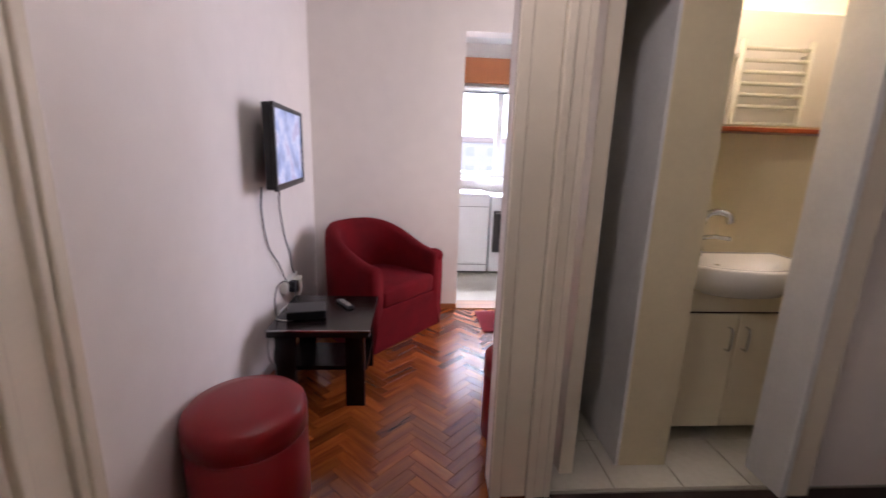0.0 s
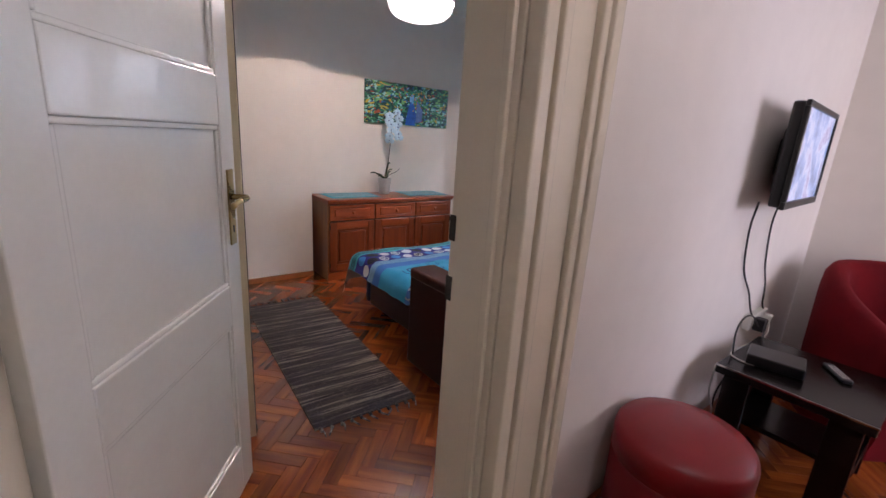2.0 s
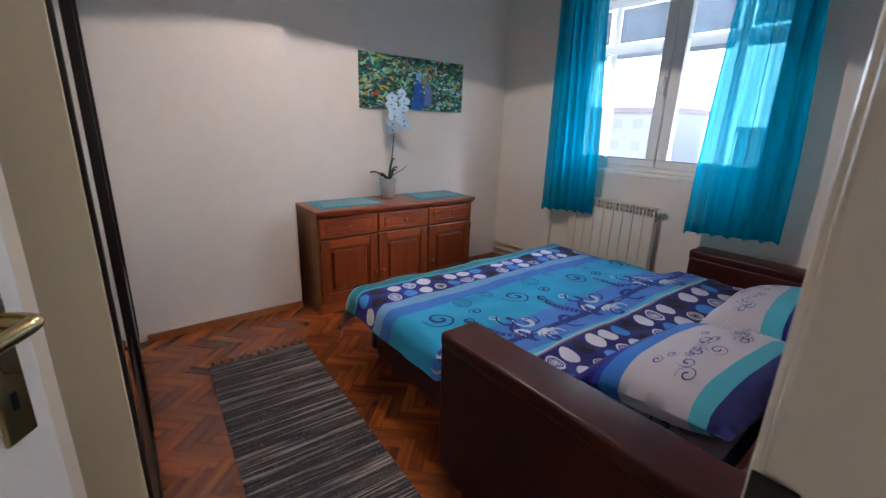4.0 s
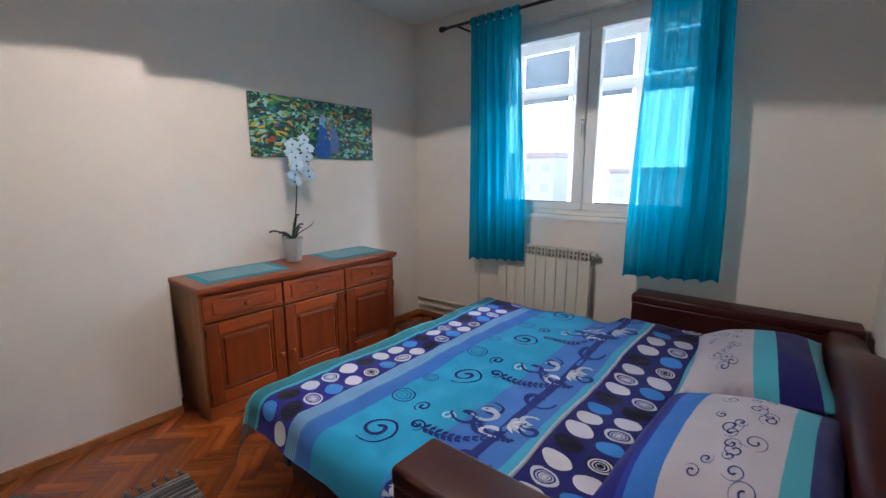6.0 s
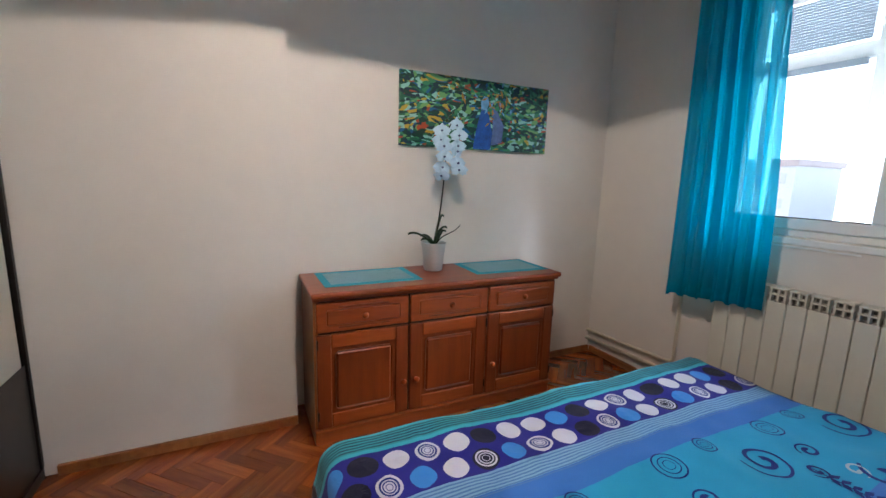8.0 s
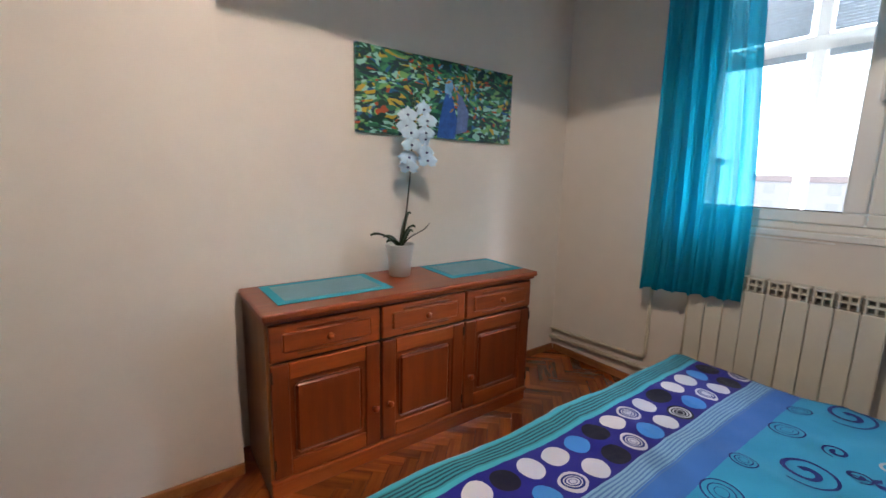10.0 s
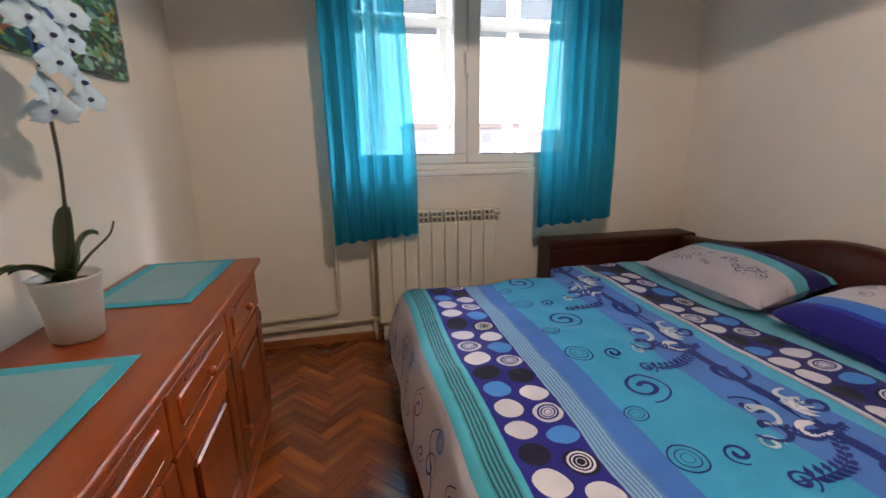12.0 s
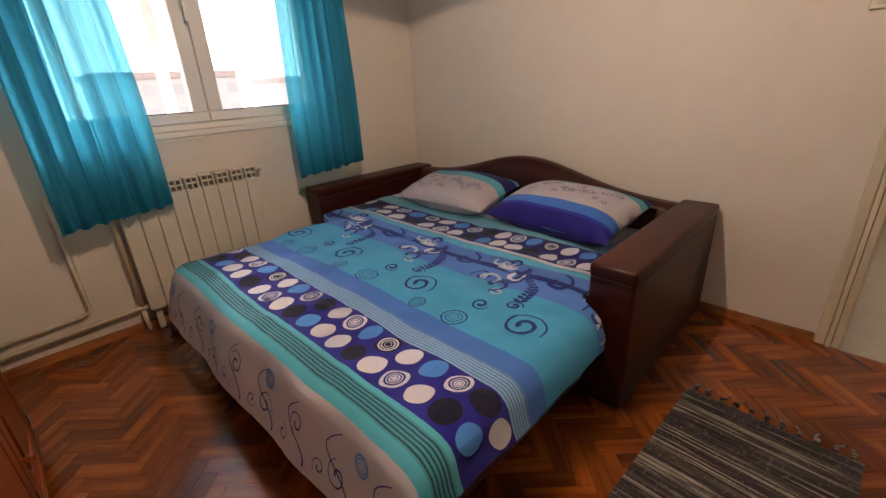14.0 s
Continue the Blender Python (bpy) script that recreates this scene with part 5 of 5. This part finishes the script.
def tub_chair():
    ang = math.degrees(math.atan2(-0.41, 0.50))
    th = thing("armchair", "dark red velour tub armchair in the corner", "armchair", at=(-0.105, 2.87, 0), rz=ang)
    R, t, front = 0.38, 0.10, 0.31
    path = [(front - (front) * i / 6, -R) for i in range(7)]
    path += [(-R * math.sin(a), -R * math.cos(a)) for a in span(0.12, math.pi - 0.12, 22)]
    path += [(front * i / 6, R) for i in range(7)]
    n = len(path)
    bm = bmesh.new()
    g = []
    for i, (x, y) in enumerate(path):
        a, b = path[max(0, i - 1)], path[min(n - 1, i + 1)]
        d = Vector((b[0] - a[0], b[1] - a[1])).normalized()
        inn = Vector((-d.y, d.x))
        inn = inn if inn.dot(Vector((-x * (1 if x < 0 else 0), -y))) > 0 else -inn
        k = smooth01((front - x) / (front + R))
        h = 0.60 + 0.215 * k
        row = []
        for off, z in ((0.004, 0.0), (0.0, 0.2), (-0.006, h - 0.12), (0.0, h - 0.04), (0.018, h - 0.008), (t * 0.5, h), (t - 0.018, h - 0.010), (t, h - 0.045), (t + 0.01, h - 0.2), (t, 0.30)):
            row.append(bm.verts.new((x + inn.x * off, y + inn.y * off, z)))
        g.append(row)
    for q, s in zip(g, g[1:]):
        for k in range(len(q) - 1):
            bm.faces.new((q[k], s[k], s[k + 1], q[k + 1]))
    bm.faces.new(g[0]), bm.faces.new(g[-1])
    part("backrest", bm, VELVET, th, "wrap-round back and arms", True)
    part("seat", box(-0.24, front + 0.01, -R + t, R - t, 0.30, 0.435, 0.035, 4), VELVET, th, "", True)
    part("front_apron", box(front - 0.05, front - 0.004, -R + 0.02, R - 0.02, 0.0, 0.305, 0.012), VELVET, th)
    bm = bmesh.new()
    bmesh.ops.create_uvsphere(bm, u_segments=14, v_segments=10, radius=1.0, matrix=Matrix.Translation((front - 0.06, R - 0.02, 0.555)) @ Matrix.Diagonal((0.075, 0.06, 0.055, 1)))
    part("arm_roll", bm, VELVET, th, "", True)


tub_chair()
dm = thing("door_mat", "small dark red mat on the parquet by the kitchen", "mat", at=(0.99, 3.0, 0.002), rz=2)
part("mat_pad", box(-0.30, 0.45, -0.21, 0.21, 0, 0.010, 0.004), VELVET, dm)

# ---- bathroom ----


def washbasin():
    th = thing("vanity_cabinet", "cream vanity cabinet with two doors", "cabinet", at=(1.335, 1.80, 0))
    part("body", box(0.0, 0.66, -0.25, -0.002, 0.06, 0.70, 0.004), LACQ, th)
    for a, b in ((0.015, 0.328), (0.332, 0.645)):
        d = part("cabinet_door", box(a, b, -0.268, -0.25, 0.07, 0.655, 0.004), LACQ, th)
        hx = b - 0.04 if a < 0.1 else a + 0.04
        part("handle", tube(bend([(hx, -0.268, 0.48), (hx, -0.292, 0.49), (hx, -0.292, 0.58), (hx, -0.268, 0.59)], 5), 0.005), STEEL, d, "bent chrome handle", True)
    # Dark strip laid in for the shade of the gap above the doors.
    part("shadow_gap", box(0.01, 0.65, -0.262, -0.25, 0.657, 0.663), DARKIRON, th)
    part("apron", box(0.0, 0.66, -0.266, -0.25, 0.665, 0.77, 0.003), LACQ, th)
    for x in (0.03, 0.60):
        part("leg", box(x, x + 0.03, -0.23, -0.20, 0, 0.06, 0.002), STEEL, th)
    wb = thing("washbasin", "white ceramic washbasin with rounded front", "washbasin", at=(1.665, 1.797, 0.83))
    bm = bmesh.new()
    rings = []
    for s, dz in ((0.55, -0.10), (0.8, -0.075), (0.97, -0.01), (1.0, 0.05), (0.98, 0.06), (0.88, 0.058), (0.78, 0.02), (0.5, -0.05), (0.1, -0.06)):
        ring = []
        for i in range(41):
            a = math.pi + math.pi * i / 40
            ring.append(bm.verts.new((0.335 * s * math.cos(a), -0.12 + 0.26 * s * math.sin(a) * 1.05, dz)))
        back = -0.005 if len(rings) < 5 else -0.02 - 0.16 * (1 - s)
        ring += [bm.verts.new((0.335 * s, back, dz)), bm.verts.new((-0.335 * s, back, dz))]
        rings.append(ring)
    for q, s in zip(rings, rings[1:]):
        for i in range(len(q)):
            j = (i + 1) % len(q)
            bm.faces.new((q[i], q[j], s[j], s[i]))
    bm.faces.new(rings[0]), bm.faces.new(rings[-1])
    part("bowl", bm, CERAMIC, wb, "", True)
    part("overflow", lathe([(0, 0), (0.012, 0), (0.012, 0.003), (0, 0.003)], 12, axis=Matrix.Translation((-0.12, -0.22, 0.045))), STEEL, wb)
    tp = thing("tap", "tall chrome mixer tap on the washbasin", "tap", at=(1.55, 1.74, 0.885))
    part("body", lathe([(0, 0), (0.026, 0), (0.024, 0.02), (0.019, 0.05), (0.019, 0.08), (0, 0.085)], 20), STEEL, tp, "", True)
    part("spout", tube(bend([(0, 0, 0.06), (0.0, -0.01, 0.17), (0.03, -0.03, 0.215), (0.08, -0.06, 0.21), (0.095, -0.07, 0.17)], 6), 0.016), STEEL, tp, "", True)
    part("lever", tube([(0.0, 0, 0.085), (0.05, -0.04, 0.10), (0.11, -0.07, 0.095)], 0.011), STEEL, tp, "", True)
    mc = thing("mirror_cabinet", "wall mirror with wooden shelf under it", "mirror", at=(1.46, 1.798, 1.47))
    part("backing", box(0, 0.66, -0.13, 0, 0.02, 0.50, 0.004), LACQ, mc)
    part("mirror", box(0.01, 0.65, -0.136, -0.130, 0.03, 0.49), MIRROR, mc)
    part("shelf", box(-0.01, 0.67, -0.15, 0, 0.0, 0.02, 0.004), PINE, mc, "reddish wooden lower shelf")
    tr = thing("towel_radiator", "white ladder towel radiator on the wall", "radiator", at=(1.77, 1.20 + 0.165, 1.15))
    for x in (0, 0.36):
        part("post", tube([(x, 0, 0), (x, 0, 0.78)], 0.014, 10), RADI, tr, "", True)
    for k in range(13):
        z = 0.05 + 0.055 * k + (0.03 if k > 6 else 0)
        part("rung", tube([(0, 0, z), (0.36, 0, z)], 0.010, 8), RADI, tr, "", True)
    for x in (0, 0.36):
        part("bracket", box(x - 0.01, x + 0.01, -0.045, 0, 0.70, 0.72), RADI, tr)


washbasin()

# ---- kitchen ----


def kitchen():
    wm = thing("washing_machine", "white front-loading machine under the kitchen window", "washing machine", at=(0.52, 4.42, 0))
    part("casing", box(0, 0.46, 0, 0.58, 0.02, 0.88, 0.008), WHITEGOODS, wm)
    part("top", box(-0.005, 0.465, -0.01, 0.58, 0.88, 0.905, 0.005), WHITEGOODS, wm)
    # Thin dark strips on the front paint the shade of its grooves.
    part("groove_shade_line", box(0.01, 0.45, -0.003, 0.0, 0.10, 0.106), DARKPANE, wm)
    part("groove_shade_line", box(0.01, 0.45, -0.003, 0.0, 0.76, 0.765), DARKPANE, wm)
    part("kick", box(0.01, 0.45, 0.02, 0.56, 0, 0.02), BLACK, wm)
    ov = thing("cooker", "white cooker with a dark oven door", "cooker", at=(1.0, 4.42, 0))
    part("casing", box(0, 0.55, 0, 0.58, 0.02, 0.86, 0.006), WHITEGOODS, ov)
    part("oven_door", box(0.03, 0.52, -0.02, 0, 0.25, 0.72, 0.008), BLACK, ov, "dark glass oven door")
    part("handle", tube([(0.05, -0.045, 0.70), (0.50, -0.045, 0.70)], 0.009), STEEL, ov, "", True)
    part("hob", box(0.0, 0.55, 0, 0.58, 0.86, 0.875, 0.003), WHITEGOODS, ov)
    part("foot", box(0.02, 0.53, 0.03, 0.55, 0, 0.02), BLACK, ov)
    sl = thing("window_3", "white framed kitchen window", "window")
    sl["kind"] = "structure"
    for q in ((0.62, 1.70, 1.05, 1.12), (0.62, 1.70, 2.04, 2.12), (0.62, 0.69, 1.12, 2.04), (1.63, 1.70, 1.12, 2.04), (1.12, 1.20, 1.12, 2.04)):
        part("window_frame", box(q[0], q[1], 5.06, 5.13, q[2], q[3], 0.005), PVC, sl)
    for a, b in ((0.69, 1.12), (1.20, 1.63)):
        p = part("pane", box(a, b, 5.09, 5.095, 1.12, 2.04), GLASS, sl)
        p.visible_shadow = False
    part("window_sill", box(0.56, 1.76, 4.98, 5.06, 1.02, 1.05, 0.005), PVC, sl)
    rb = thing("roller_blind", "rolled white blind above the kitchen window", "blind", at=(0.6, 5.03, 2.09))
    part("roll", tube([(0, 0, 0), (1.12, 0, 0)], 0.022, 12), PVC, rb, "", True)
    part("bottom_bar", box(0, 1.12, -0.006, 0.006, -0.06, -0.045, 0.003), DARKPANE, rb)


kitchen()

# ---- parquet and tiles ----
BL, BW = 0.23, 0.0575


def block_mesh(l, w):
    bm = box(-l / 2 + 0.0006, l / 2 - 0.0006, -w / 2 + 0.0006, w / 2 - 0.0006, -0.013, 0.0, 0.0003, 1)
    me = bpy.data.meshes.new("parquet_block")
    bm.to_mesh(me)
    bm.free()
    me.materials.append(OAK)
    return me


def parquet():
    """Herringbone oak blocks at forty-five degrees to the walls."""
    me = block_mesh(BL, BW)
    host = bpy.data.objects["floor"]
    rnd = random.Random(11)
    spots = []
    c45 = math.cos(math.pi / 4)
    n = round(BL / BW)
    for i in range(-75, 110):
        for j in range(-26, 26):
            # staircase herringbone on a grid of block widths
            gx, gy = i * BW + j * BL, i * BW - j * BL
            for lying, ox, oy in ((True, BL / 2, BW / 2), (False, -BW / 2 + BW * 0, BL / 2)):
                px, py = gx + ox, gy + oy
                x, y = c45 * (px - py) - 1.6, c45 * (px + py) + 1.0
                bed = -3.95 < x < -0.83 and -0.6 < y < 3.36
                liv = -0.72 < x < 1.2 and 0.62 < y < 3.36
                if bed and (y < 0.1 and x < -1.7):
                    continue
                if x > 0.62 and y < 1.98:
                    continue
                if bed or liv:
                    spots.append((x, y, 45 if lying else 135))

    def near(s):
        x, y, _ = s
        if -3.7 < x < -2.9 and y < 3.3:
            return True
        return -2.9 < x < -1.9 and y < 1.05 and y > 0.2 or (-0.4 < x < 0.5 and 1.3 < y < 2.5)
    chosen = [s for s in spots if near(s)]
    rnd.shuffle(chosen)
    keep = set(chosen[:300])
    rest = [s for s in spots if s not in keep]
    for x, y, a in sorted(keep):
        ob = new("parquet_block", me)
        ob.parent = host
        ob.matrix_basis = pose(x, y, 0.0, 0, 0, a + rnd.uniform(-0.2, 0.2))
    verts, faces = [], []
    base_v = [v.co.copy() for v in me.vertices]
    base_f = [tuple(p.vertices) for p in me.polygons]
    for x, y, a in rest:
        m = pose(x, y, rnd.uniform(-0.0004, 0.0002), 0, 0, a + rnd.uniform(-0.2, 0.2))
        k = len(verts)
        verts += [tuple(m @ v) for v in base_v]
        faces += [tuple(q + k for q in f) for f in base_f]
    jm = bpy.data.meshes.new("parquet_field")
    jm.from_pydata(verts, [], faces)
    jm.materials.append(OAK_FIELD)
    uv = jm.uv_layers.new(name="UVMap")
    for lp in jm.loops:
        c = base_v[lp.vertex_index % len(base_v)]
        uv.data[lp.index].uv = (c.x, c.y)
    ob = new("parquet_field", jm)
    ob.parent = host
    tagged(ob, "oak herringbone blocks of the outer floor", kind="stuff")


def oak_field():
    n = Nodes("oak parquet field")
    g = n.t.nodes.new("ShaderNodeNewGeometry")
    rnd = g.outputs["Random Per Island"]
    v = n.coords((1.4, 14, 14), "UV")
    shift = n.t.nodes.new("ShaderNodeVectorMath")
    shift.operation = "ADD"
    n.t.links.new(v, shift.inputs[0])
    n.t.links.new(n.math("MULTIPLY", rnd, 40.0), shift.inputs[1])
    f = n.noise(shift.outputs[0], 1.8, 5, 0.6)
    col = n.ramp(f, [(0.32, lin("64290F")), (0.68, lin("96501F"))])
    hsv = n.add("ShaderNodeHueSaturation", Color=col, Value=n.math("ADD", 0.58, n.math("MULTIPLY", rnd, 0.84)))
    n.set(Base_Color=hsv.outputs[0], Roughness=0.20, Coat_Weight=0.5, Coat_Roughness=0.15)
    n.bump(f, 0.1, 0.001)
    return n.mat


OAK_FIELD = oak_field()
parquet()
tiles = bpy.data.objects["floor"]
tb = box(-0.148, 0.148, -0.148, 0.148, -0.012, 0.0, 0.0015, 1)
tile_me = bpy.data.meshes.new("tile")
tb.to_mesh(tile_me)
tb.free()
tile_me.materials.append(TILE)
structure("tile_bed", box(-0.67, 2.45, -1.75, 0.60, -0.012, -0.006), GROUT, "grey grout under the hall tiles", "floor")
structure("bath_tile_bed", box(0.70, 2.45, 1.22, 1.80, -0.012, -0.006), GROUT, "grey grout under the bathroom tiles", "floor")
for i in range(11):
    for j in range(8):
        ob = new("tile", tile_me)
        ob.parent = tiles
        ob.location = (-0.52 + 0.30 * i, -1.65 + 0.30 * j, 0.0)
for i in range(6):
    for j in range(2):
        ob = new("tile", tile_me)
        ob.parent = tiles
        ob.location = (0.86 + 0.30 * i, 1.38 + 0.30 * j, 0.0)
structure("threshold_hall", box(-0.87, -0.67, -0.37, 0.50, -0.012, 0.003, 0.001), TILE, "pale tiled strip under the bedroom door", "threshold")
